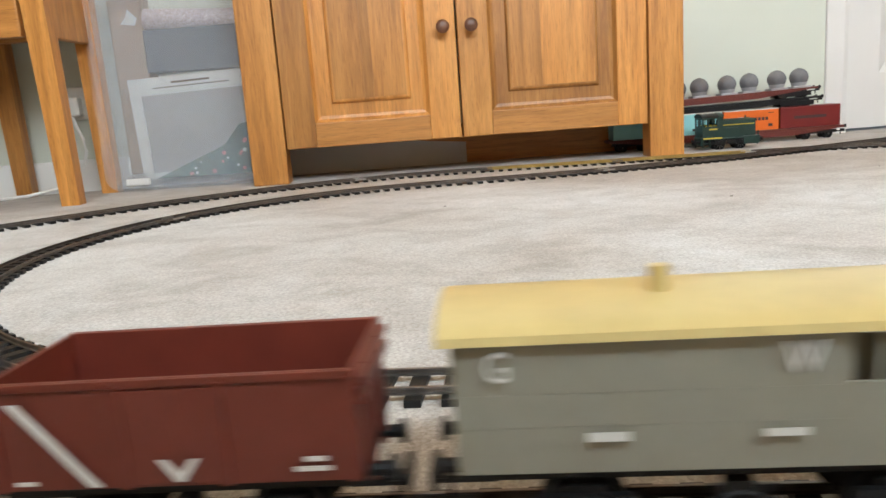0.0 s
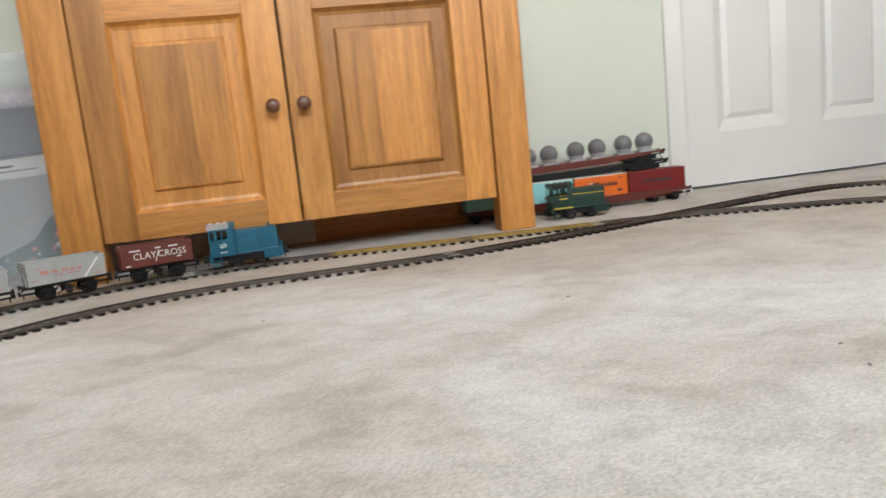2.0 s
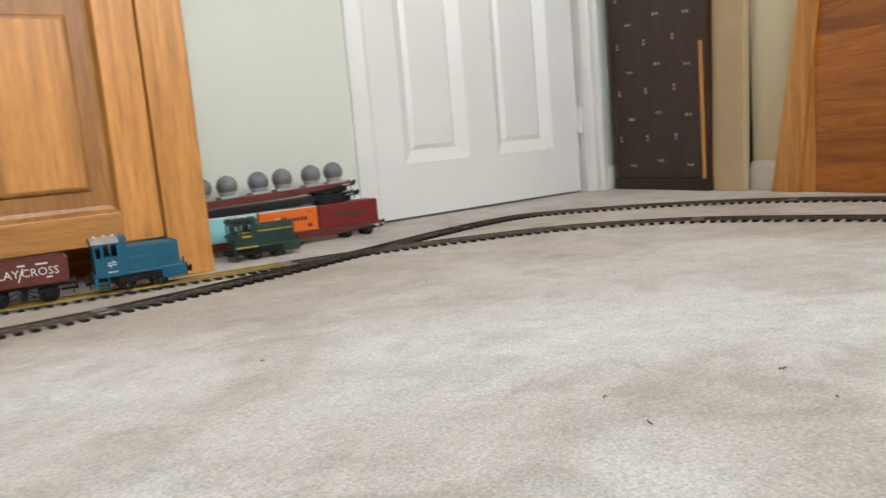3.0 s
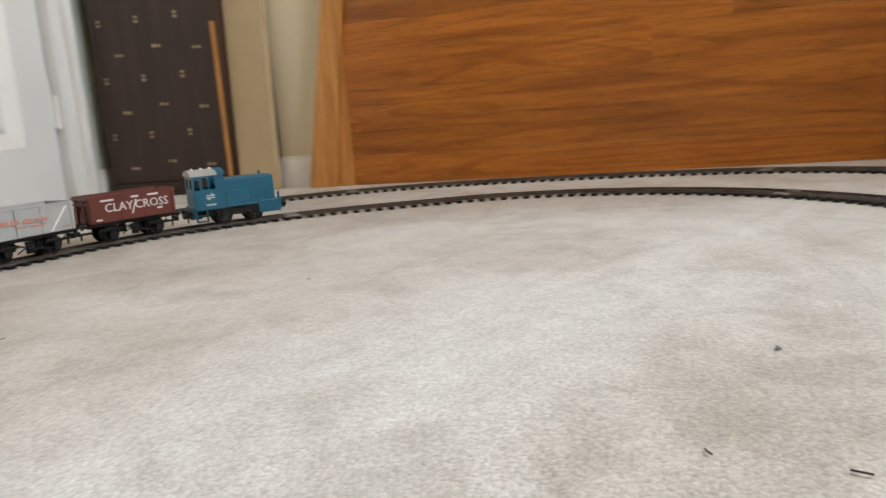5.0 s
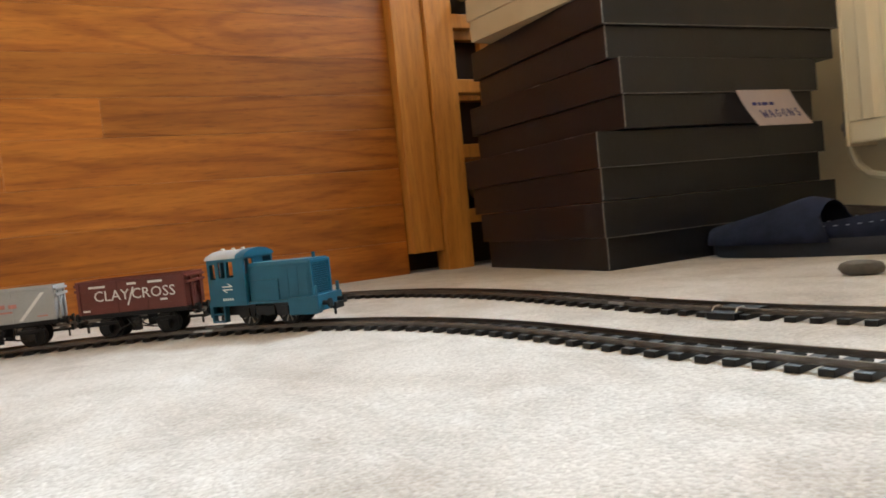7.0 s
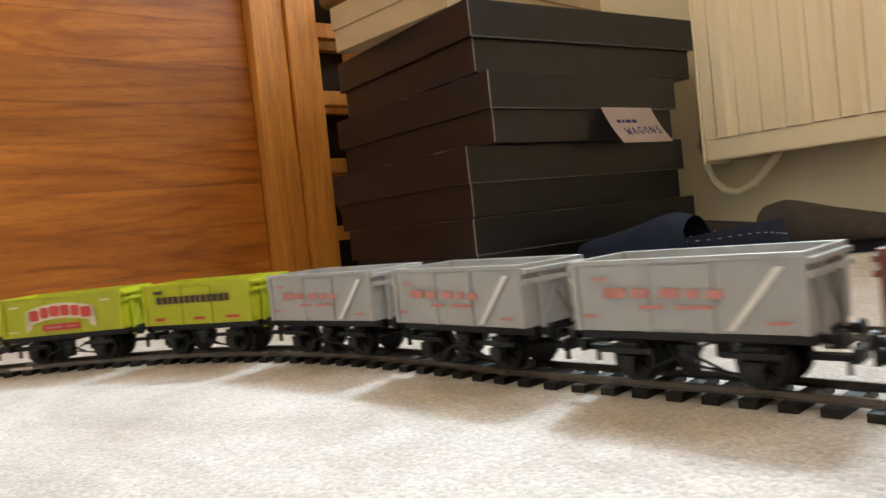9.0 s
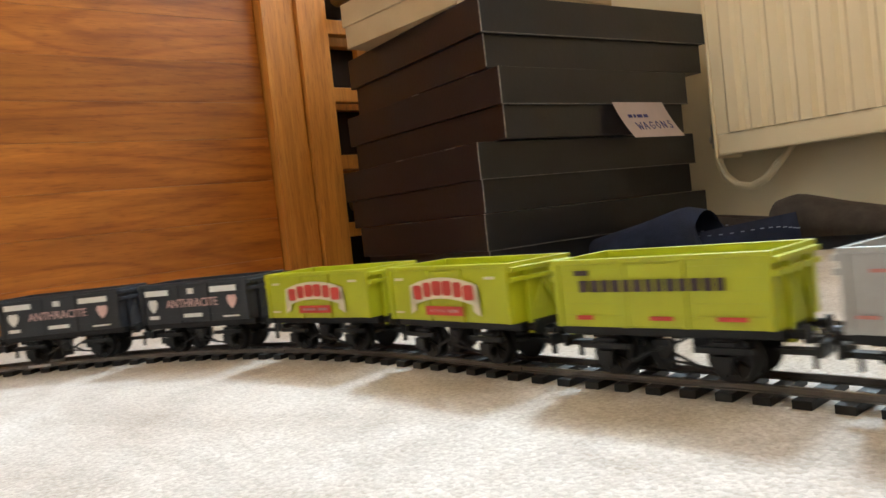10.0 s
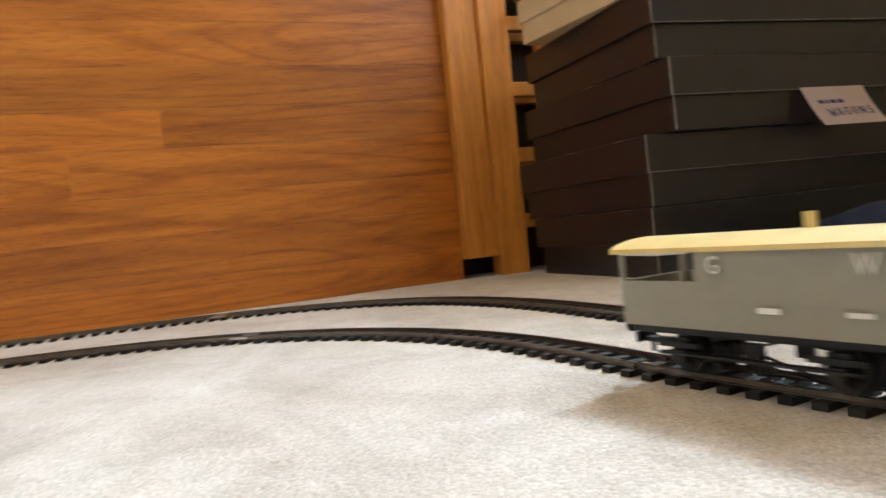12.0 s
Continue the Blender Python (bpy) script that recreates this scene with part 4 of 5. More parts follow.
def wheelset(parent, x, r=WHEEL_R, rim=M_BLACKPL):
    ws = part("wheelset", cyl(B(), (0, -0.019, 0), (0, 0.019, 0), 0.0017, None, 8), M_DULLSTEEL, parent, "", 0, pose(x, 0, RAIL_TOP + r))
    for s in (-1, 1):
        bm = B()
        cyl(bm, (0, s * 0.0106, 0), (0, s * 0.0118, 0), r + 0.0016, None, 24)
        cyl(bm, (0, s * 0.0118, 0), (0, s * 0.0160, 0), r, r - 0.0004, 24)
        part("wheel", bm, M_BLACKPL, ws, "", 30)
        bm = B()
        for k in range(8):
            a = math.pi / 4 * k
            cyl(bm, (0, s * 0.0162, 0), (r * 0.75 * math.cos(a), s * 0.0162, r * 0.75 * math.sin(a)), 0.0006, None, 4)
        part("spokes", bm, rim, ws)
    return ws


def buffers(parent, x, z, d, mat=M_BLACKPL, w=0.0125):
    for s in (-1, 1):
        bm = B()
        cyl(bm, (x, s * w, z), (x + d * 0.006, s * w, z), 0.0022, None, 10)
        cyl(bm, (x + d * 0.006, s * w, z), (x + d * 0.008, s * w, z), 0.004, None, 14)
        part("buffer", bm, mat, parent)


def coupling(parent, x, d):
    bm = B()
    box(bm, min(x - d * 0.012, x + d * 0.006), max(x - d * 0.012, x + d * 0.006), -0.003, 0.003, 0.0185, 0.021)
    box(bm, min(x + d * 0.006, x + d * 0.0085), max(x + d * 0.006, x + d * 0.0085), -0.0075, 0.0075, 0.0185, 0.0245)
    box(bm, min(x + d * 0.002, x + d * 0.0035), max(x + d * 0.002, x + d * 0.0035), -0.0012, 0.0012, 0.0125, 0.0185)
    part("coupling", bm, M_BLACKPL, parent)


def underframe(v, half, wb, z0=0.0265):
    part("underframe", box(B(), -half, half, -0.0195, 0.0195, z0 + 0.0012, z0 + 0.006, 0.0006), M_BLACKPL, v)
    sets = []
    for x in (-wb / 2, wb / 2):
        sets.append(wheelset(v, x))
        for s in (-1, 1):
            bm = B()
            prism(bm, [(x - 0.0055, z0), (x + 0.0055, z0), (x + 0.003, RAIL_TOP + 0.005), (x - 0.003, RAIL_TOP + 0.005)], "y", s * 0.0195, s * 0.0215)
            box(bm, x - 0.004, x + 0.004, min(s * 0.0215, s * 0.0245), max(s * 0.0215, s * 0.0245), RAIL_TOP + 0.007, RAIL_TOP + 0.0135)
            box(bm, x - 0.013, x + 0.013, min(s * 0.021, s * 0.0235), max(s * 0.021, s * 0.0235), z0 - 0.0045, z0 - 0.002)
            part("axle_guard", bm, M_BLACKPL, v)
    for s in (-1, 1):
        bm = B()
        tube(bm, [(-wb / 2 + 0.012, s * 0.021, RAIL_TOP + 0.008), (0, s * 0.021, z0 - 0.003), (wb / 2 - 0.012, s * 0.021, RAIL_TOP + 0.008)], 0.0008, 5)
        tube(bm, [(-0.008, s * 0.022, z0), (0, s * 0.022, RAIL_TOP + 0.006), (0.008, s * 0.022, z0)], 0.0008, 5)
        tube(bm, [(0, s * 0.0222, RAIL_TOP + 0.011), (0.03, s * 0.0232, RAIL_TOP + 0.007), (0.04, s * 0.0232, z0 + 0.001)], 0.0007, 5)
        box(bm, -0.004, 0.004, min(s * 0.016, s * 0.021), max(s * 0.016, s * 0.021), RAIL_TOP + 0.006, z0)
        part("brake_gear", bm, M_BLACKPL, v)
    for d in (-1, 1):
        buffers(v, d * half, z0 + 0.003, d)
        coupling(v, d * (half + 0.002), d)
    return sets


def bars(parent, side, mat, rows, name="lettering_bar"):
    """Plain bars for writing: (centre x, centre z, width, height), on the side wall."""
    for x, z, w, h in rows:
        y = side * 0.0262
        part(name, box(B(), x - w / 2, x + w / 2, min(y, y + side * 0.0003), max(y, y + side * 0.0003), z - h / 2, z + h / 2), mat, parent)


def mirror_y(bm):
    bmesh.ops.transform(bm, matrix=Matrix.Rotation(math.pi, 4, "Z"), verts=bm.verts)
    return bm


def open_wagon(label, mat, planks, livery):
    """An open mineral wagon; its front is +x."""
    v = thing("open_wagon", label, "toy wagon", group="wagons of the toy train")
    half, wide, z0, z1, t = 0.0535, 0.0245, 0.030, 0.0605, 0.0016
    sets = underframe(v, half, 0.058)
    chassis = set(v.children)
    for s in (-1, 1):
        y0, y1 = sorted((s * wide, s * (wide - t)))
        side = part("side_wall", box(B(), -half, half, y0, y1, z0, z1, 0.0003), mat, v)
        for x in (-half + 0.0022, -0.0145, 0.0145, half - 0.0022):
            a, b = sorted((s * wide, s * (wide + 0.0012)))
            part("strap", box(B(), x - 0.0016, x + 0.0016, a, b, z0, z1 - 0.0015, 0.0003), mat, side)
        a, b = sorted((s * wide, s * (wide + 0.001)))
        part("top_lip", box(B(), -half, half, a, b, z1 - 0.0022, z1, 0.0003), mat, side)
        if planks:
            for k in range(1, 6):
                z = z0 + (z1 - z0) * k / 6
                part("plank_line", box(B(), -half, half, *sorted((s * (wide + 0.00005), s * (wide + 0.0003))), z - 0.0003, z + 0.0003), mat, side)
        part("door_block", box(B(), -0.0145, 0.0145, *sorted((s * wide, s * (wide + 0.0007))), z0 + 0.001, z1 - 0.003, 0.0003), mat, side)
    for d in (-1, 1):
        end = part("end_wall", box(B(), *sorted((d * half, d * (half - t))), -wide + t, wide - t, z0, z1, 0.0003), mat, v)
        for y in (-0.012, 0.012):
            part("end_post", box(B(), *sorted((d * half, d * (half + 0.0018))), y - 0.0014, y + 0.0014, z0 - 0.004, z1 - 0.002, 0.0003), mat, end)
        for z in (z1 - 0.0035, z1 - 0.0085):
            part("end_rail", box(B(), *sorted((d * half, d * (half + 0.0022))), -wide, wide, z - 0.0012, z + 0.0012, 0.0003), mat, end)
        part("end_brace", tube(B(), [(d * (half + 0.001), -0.012, z0 + 0.002), (d * (half + 0.001), 0.0, z1 - 0.011), (d * (half + 0.001), 0.012, z0 + 0.002)], 0.0008, 4), mat, end)
    part("wagon_floor", box(B(), -half + t, half - t, -wide + t, wide - t, z0, z0 + 0.002), mat, v)
    livery(v)
    raise_body(v, z0, 0.0325, 1.066, chassis)
    return v, sets, half


def stripe(v, side, mat, flip=1):
    y = side * 0.0262
    part("white_stripe", prism(B(), [(flip * 0.021, 0.0315), (flip * 0.0245, 0.0315), (flip * 0.0455, 0.0555), (flip * 0.042, 0.0555)], "y", *sorted((y, y + side * 0.0003))), mat, v)


def text_on(v, text, size, x, z, side, mat, squeeze=1.0):
    bm = letters(text, size, 0.0002, squeeze)
    if side > 0:
        mirror_y(bm)
    part("lettering", bm, mat, v, "", 0, pose(x, side * 0.0263, z))


def livery_maroon(v):
    for s in (-1, 1):
        f = -s
        text_on(v, "CLAY", 0.0135, -f * 0.0185, 0.0455, s, M_WHITEINK, 1.05)
        text_on(v, "CROSS", 0.0135, f * 0.0225, 0.0455, s, M_WHITEINK, 1.05)
        y = s * 0.0262
        part("white_flourish", prism(B(), [(-f * 0.004, 0.036), (-f * 0.0025, 0.036), (f * 0.004, 0.052), (f * 0.0025, 0.052)], "y", *sorted((y, y + s * 0.0003))), M_WHITEINK, v)
        bars(v, s, M_WHITEINK, [(-f * 0.032, 0.0545, 0.016, 0.002), (f * 0.002, 0.0552, 0.009, 0.002), (f * 0.025, 0.0552, 0.014, 0.002), (f * 0.032, 0.0385, 0.007, 0.0018), (-f * 0.044, 0.0335, 0.007, 0.0016)])


def livery_grey(v):
    for s in (-1, 1):
        f = -s
        bars(v, s, M_FADERED, [(-f * 0.030, 0.0465, 0.011, 0.0042), (-f * 0.017, 0.0462, 0.009, 0.0038), (-f * 0.003, 0.0462, 0.009, 0.0038), (f * 0.0075, 0.0458, 0.006, 0.0035), (f * 0.017, 0.0455, 0.007, 0.0035), (-f * 0.012, 0.0405, 0.012, 0.0015), (f * 0.008, 0.0405, 0.017, 0.0015), (-f * 0.038, 0.0525, 0.008, 0.0012), (-f * 0.044, 0.0365, 0.008, 0.0012), (f * 0.042, 0.0345, 0.009, 0.0012)])
        stripe(v, s, M_WHITEINK, 1)


def livery_banner(v):
    for s in (-1, 1):
        f = -s
        y = s * 0.0262
        n = 13
        def band(r0, r1, half_w, z):
            up, lo = [], []
            for k in range(n + 1):
                u = -1 + 2 * k / n
                zz = z - 0.0045 * u * u
                up.append((u * half_w, zz + r1)), lo.append((u * half_w, zz + r0))
            return up + lo[::-1]
        part("cream_banner", prism(B(), band(-0.0058, 0.0058, 0.030, 0.0485), "y", *sorted((y, y + s * 0.0002))), M_CREAMINK, v)
        part("banner_tail", prism(B(), [(-0.030, 0.049), (-0.0245, 0.047), (-0.0255, 0.036), (-0.031, 0.0335)], "y", *sorted((y, y + s * 0.0002))), M_CREAMINK, v)
        part("banner_tail", prism(B(), [(0.030, 0.049), (0.0245, 0.047), (0.0255, 0.036), (0.031, 0.0335)], "y", *sorted((y, y + s * 0.0002))), M_CREAMINK, v)
        y2 = y + s * 0.00025
        for k in range(6):
            x = -0.0225 + 0.009 * k
            z = 0.0485 - 0.0045 * (x / 0.030) ** 2
            part("red_letter_shape", prism(B(), [(x + a * (1.12, 1.0, 1.2)[k % 3], z + b) for a, b in ((0.0036, -0.0028), (0.0026, -0.0040), (-0.0026, -0.0040), (-0.0036, -0.0028), (-0.0036, 0.0028), (-0.0026, 0.0040), (0.0026, 0.0040), (0.0036, 0.0028))], "y", *sorted((y2, y2 + s * 0.0002))), M_REDINK, v)
        part("red_plate", box(B(), -0.0165, 0.0165, *sorted((y, y + s * 0.0003)), 0.0335, 0.0385), M_REDINK, v)
        bars(v, s, M_PINKINK, [(-0.006, 0.036, 0.014, 0.0016), (0.008, 0.036, 0.009, 0.0016)])
        bars(v, s, M_CREAMINK, [(-0.040, 0.0535, 0.008, 0.0014), (0.040, 0.0535, 0.008, 0.0014), (-0.042, 0.0345, 0.008, 0.0012)])


def livery_gas(v):
    for s in (-1, 1):
        f = -s
        bars(v, s, M_DARKINK, [(-f * 0.036, 0.0545, 0.008, 0.0022)])
        x = -0.038
        for w in (0.0055, 0.005, 0.0045, 0.005, 0.0045, 0.005, 0.0045, 0.004, 0.005, 0.0045, 0.005, 0.005, 0.004):
            bars(v, s, M_DARKINK, [(f * (x + w / 2), 0.0485, w - 0.0007, 0.0052)])
            x += w + 0.0009
        bars(v, s, M_REDINK, [(-f * 0.036, 0.0345, 0.009, 0.002), (f * 0.004, 0.0345, 0.011, 0.0018), (f * 0.036, 0.0345, 0.013, 0.0018)])


def livery_anthracite(v):
    for s in (-1, 1):
        f = -s
        bars(v, s, M_WHITEINK, [(-f * 0.0345, 0.0535, 0.024, 0.0042), (0, 0.0535, 0.006, 0.0042), (f * 0.0315, 0.0535, 0.025, 0.0042)])
        text_on(v, "ANTHRACITE", 0.0088, 0.0, 0.0445, s, M_PINKINK, 0.95)
        for cx in (-0.039, 0.039):
            y = s * 0.0262
            part("pale_heart", prism(B(), [(cx, 0.0385), (cx + 0.0035, 0.042), (cx + 0.0048, 0.046), (cx + 0.0035, 0.0485), (cx + 0.0012, 0.0487), (cx, 0.0475), (cx - 0.0012, 0.0487), (cx - 0.0035, 0.0485), (cx - 0.0048, 0.046), (cx - 0.0035, 0.042)], "y", *sorted((y, y + s * 0.0003))), M_PINKINK if cx > 0 else M_WHITEINK, v)
        bars(v, s, M_WHITEINK, [(0, 0.0355, 0.018, 0.0028), (-f * 0.039, 0.0352, 0.010, 0.0026), (f * 0.037, 0.0333, 0.015, 0.0012)])


def livery_brown(v):
    for s in (-1, 1):
        f = 1
        stripe(v, s, M_WHITEINK, 1)
        y = s * 0.0262
        part("white_chevron", prism(B(), [(-f * 0.008, 0.0385), (-f * 0.0055, 0.0385), (-f * 0.002, 0.0345), (f * 0.0015, 0.0385), (f * 0.004, 0.0385), (-f * 0.0008, 0.0322), (-f * 0.0032, 0.0322)], "y", *sorted((y, y + s * 0.0003))), M_WHITEINK, v)
        bars(v, s, M_WHITEINK, [(-f * 0.040, 0.0345, 0.010, 0.0013), (-f * 0.041, 0.0372, 0.006, 0.0013), (f * 0.043, 0.033, 0.006, 0.0011)])


def brake_van():
    """The guard's van: a closed body with an open balcony at the back (-x)."""
    v = thing("brake_van", "grey brake van with a cream curved roof and open rear balcony", "toy wagon")
    half, wide, z0, z1, t = 0.077, 0.0245, 0.029, 0.0625, 0.0015
    sets = underframe(v, half, 0.084)
    chassis = set(v.children)
    for s in (-1, 1):
        ys = sorted((s * wide, s * (wide - t)))
        part("side_wall", box(B(), -0.026, half, *ys, z0, z1, 0.0003), M_VAN, v)
        part("balcony_side", box(B(), -half, -0.026, *ys, z0, 0.0490, 0.0003), M_VAN, v)
        part("balcony_post", box(B(), -half, -half + 0.003, *ys, 0.0490, z1), M_VAN, v)
        part("balcony_post", box(B(), -0.0345, -0.0330, *ys, 0.0490, z1), M_VAN, v)
        for z in (0.0405, 0.0485):
            part("plank_line", box(B(), -0.026, half, *sorted((s * wide, s * (wide + 0.0001))), z - 0.0001, z + 0.0001), M_VAN, v)
        part("handrail", tube(B(), [(-half + 0.002, s * (wide + 0.001), 0.0612), (-0.051, s * (wide + 0.0012), 0.0606), (-0.028, s * (wide + 0.001), 0.0612)], 0.0006, 5), M_WHITEINK, v)
        part("step_board", box(B(), -0.053, 0.053, *sorted((s * 0.0215, s * 0.0255)), 0.0185, 0.0198), M_BLACKPL, v)
        f = -s
        text_on(v, "G", 0.0105, -0.0135 if s < 0 else 0.065, 0.0555, s, M_WHITEINK)
        text_on(v, "W", 0.0105, 0.060 if s < 0 else -0.014, 0.0555, s, M_WHITEINK)
        bars(v, s, M_WHITEINK, [(0.015 if s < 0 else 0.036, 0.0385, 0.011, 0.0022), (0.056 if s < 0 else -0.010, 0.0385, 0.011, 0.0018)])
    end = part("end_wall", box(B(), half - t, half, -wide + t, wide - t, z0, z1 + 0.0015, 0.0003), M_VANEND, v, "pale blue-grey end wall")
    for y in (-0.014, 0.014):
        part("end_window", box(B(), half, half + 0.0006, y - 0.0055, y + 0.0055, 0.0475, 0.0595, 0.0002), M_VANROOF, end, "cream window surround")
        part("window_opening", box(B(), half + 0.0006, half + 0.001, y - 0.0035, y + 0.0035, 0.0492, 0.0578), M_CABIN, end)
    part("end_door", box(B(), half, half + 0.001, -0.006, 0.006, z0 + 0.002, 0.061, 0.0003), M_VANEND, end)
    part("cabin_wall", box(B(), -0.0275, -0.026, -wide + t, wide - t, z0, z1, 0.0003), M_VAN, v)
    part("balcony_end", box(B(), -half, -half + t, -wide + t, wide - t, z0, 0.0490, 0.0003), M_VAN, v)
    part("van_floor", box(B(), -half + t, half - t, -wide + t, wide - t, z0, z0 + 0.0015), M_VAN, v)
    poly = []
    for k in range(13):
        a = radians(20 + 140 * k / 12)
        poly.append((0.0285 * math.cos(a), 0.0612 + 0.0062 * math.sin(a)))
    poly = [(0.0275, z1 - 0.0012)] + poly + [(-0.0275, z1 - 0.0012)]
    part("roof", prism(B(), poly, "x", -half - 0.004, half + 0.004), M_VANROOF, v, "cream yellow arched roof", 30)
    part("chimney", cyl(B(), (0.018, 0.004, 0.0665), (0.018, 0.004, 0.0735), 0.0028, None, 10), M_VANROOF, v)
    raise_body(v, z0, 0.0322, 1.18, chassis | {o for o in v.children if o.name.startswith("step_board")})
    return v, sets, half


def shunter(label, mat, roofmat, arrow=True):
    """A small diesel shunter; bonnet to the front (+x), cab behind."""
    v = thing("shunter_locomotive", label, "toy locomotive")
    z0 = 0.019
    part("underframe", box(B(), -0.052, 0.054, -0.017, 0.017, z0, 0.029, 0.001), M_BLACKPL, v)
    sets = [wheelset(v, x, 0.0112, M_STEEL) for x in (-0.018, 0.024)]
    for s in (-1, 1):
        bm = B()
        for x in (-0.018, 0.024):
            prism(bm, [(x - 0.011, 0.029), (x + 0.011, 0.029), (x + 0.008, 0.017), (x - 0.008, 0.017)], "y", *sorted((s * 0.0195, s * 0.022)))
            box(bm, x - 0.004, x + 0.004, *sorted((s * 0.022, s * 0.0238)), 0.019, 0.026)
        box(bm, -0.007, 0.013, *sorted((s * 0.0195, s * 0.0228)), 0.0185, 0.027)
        part("axlebox_frame", bm, M_BLACKPL, v)
    wide = 0.0255
    # bonnet
    poly = [(-0.019, 0.029), (0.019, 0.029), (0.019, 0.061), (0.0165, 0.0638), (-0.0165, 0.0638), (-0.019, 0.061)]
    hood = part("bonnet", prism(B(), poly, "x", -0.014, 0.0505), mat, v)
    for s in (-1, 1):
        part("bonnet_door", box(B(), -0.013, 0.018, *sorted((s * 0.019, s * 0.0205)), 0.030, 0.049, 0.0004), mat, hood)
        for k in range(3):
            part("bonnet_door", box(B(), 0.019 + 0.0102 * k, 0.0285 + 0.0102 * k, *sorted((s * 0.019, s * 0.0194)), 0.031, 0.058, 0.0002), mat, hood)
        part("footplate_block", box(B(), 0.0285, 0.058, *sorted((s * 0.013, s * 0.0235)), 0.0165, 0.0325, 0.001), mat, v)
        part("running_board", box(B(), -0.014, 0.058, *sorted((s * 0.0185, s * 0.0235)), 0.029, 0.031, 0.0004), mat, v)
    grille = part("radiator_frame", box(box(box(box(B(), 0.0505, 0.053, -0.0185, -0.0155, 0.031, 0.0625), 0.0505, 0.053, 0.0155, 0.0185, 0.031, 0.0625), 0.0505, 0.053, -0.0155, 0.0155, 0.0595, 0.0625), 0.0505, 0.053, -0.0155, 0.0155, 0.031, 0.034), mat, v)
    # near-black sheet added to paint the shade between the slats
    part("grille_back", box(B(), 0.0505, 0.0507, -0.0155, 0.0155, 0.034, 0.0595), M_CABIN, grille)
    for k in range(13):
        part("slat", box(B(), 0.0508, 0.0526, -0.0155, 0.0155, 0.035 + 0.0019 * k, 0.0360 + 0.0019 * k), mat, grille)
    part("buffer_beam", box(B(), 0.056, 0.060, -0.0235, 0.0235, 0.0185, 0.033, 0.0006), mat, v)
    part("buffer_beam", box(B(), -0.058, -0.055, -0.0235, 0.0235, 0.0185, 0.033, 0.0006), mat, v)
    part("exhaust", cyl(B(), (0.042, 0.008, 0.0635), (0.042, 0.008, 0.0685), 0.0018, None, 10), mat, v)
    for y in (-0.0205, 0.0205):
        part("lamp_bracket", cyl(B(), (0.0575, y, 0.033), (0.0575, y, 0.041), 0.0017, None, 8), mat, v)
    # cab of walls with window openings
    def wall_with_holes(x0, x1, z_lo, z_hi, holes, at):
        xs = sorted({x0, x1, *[h for a in holes for h in a[:2]]})
        zs = sorted({z_lo, z_hi, *[h for a in holes for h in a[2:]]})
        bm = B()
        for a, b in zip(xs, xs[1:]):
            for c, d in zip(zs, zs[1:]):
                if not any(h[0] <= a and b <= h[1] and h[2] <= c and d <= h[3] for h in holes):
                    at(bm, a, b, c, d)
        return bm
    for s in (-1, 1):
        ys = sorted((s * wide, s * (wide - 0.0016)))
        bm = wall_with_holes(-0.055, -0.0145, 0.029, 0.070, [(-0.0525, -0.0465, 0.0525, 0.0655), (-0.0425, -0.0355, 0.0535, 0.067), (-0.0335, -0.0262, 0.0535, 0.067)], lambda bm, a, b, c, d: box(bm, a, b, *ys, c, d))
        part("cab_side", bm, mat, v)
        part("cab_step", box(box(B(), -0.054, -0.040, *sorted((s * 0.0185, s * 0.0255)), 0.0135, 0.0150), -0.054, -0.040, *sorted((s * 0.0185, s * 0.0255)), 0.021, 0.0222), mat, v)
        part("step_side", box(box(B(), -0.0545, -0.053, *sorted((s * 0.0185, s * 0.0255)), 0.0135, 0.029), -0.041, -0.0395, *sorted((s * 0.0185, s * 0.0255)), 0.0135, 0.029), mat, v)
        if arrow:
            y = s * (wide + 0.0001)
            f = -s
            for dz, d in ((0.0013, 1), (-0.0013, -1)):
                poly = [(-0.0055, 0.0445 + dz - 0.0005), (0.0055, 0.0445 + dz - 0.0005), (0.0055, 0.0445 + dz + 0.0005), (-0.0055, 0.0445 + dz + 0.0005)]
                part("white_arrow", prism(B(), [(f * a - 0.034, b) for a, b in poly], "y", *sorted((y, y + s * 0.0003))), M_WHITEINK, v)
                tip = [(d * 0.0040, 0.0445 + dz), (d * 0.0056, 0.0445 + dz), (d * 0.0014, 0.0445 + dz + d * 0.0026), (d * -0.0002, 0.0445 + dz + d * 0.0026)]
                part("white_arrow", prism(B(), [(f * a - 0.034, b) for a, b in tip], "y", *sorted((y, y + s * 0.00028))), M_WHITEINK, v)
            for k in range(5):
                part("number_bar", box(B(), -0.0400 + 0.0025 * k, -0.0384 + 0.0025 * k, *sorted((y, y + s * 0.0003)), 0.0338, 0.0358), M_WHITEINK, v)
        else:
            y = s * (wide + 0.0001)
            part("yellow_stripe", box(B(), -0.048, 0.05, *sorted((s * 0.0195, s * 0.0198)), 0.0535, 0.055), M_YELLOW, v)
            part("yellow_stripe", box(B(), -0.054, -0.016, *sorted((y, y + s * 0.0003)), 0.0305, 0.033), M_YELLOW, v)
            part("lettering_bar", box(B(), -0.042, -0.026, *sorted((y, y + s * 0.0003)), 0.047, 0.0495), M_YELLOW, v)
    ends = [(-0.0185, -0.0065, 0.0535, 0.066), (0.0065, 0.0185, 0.0535, 0.066)]
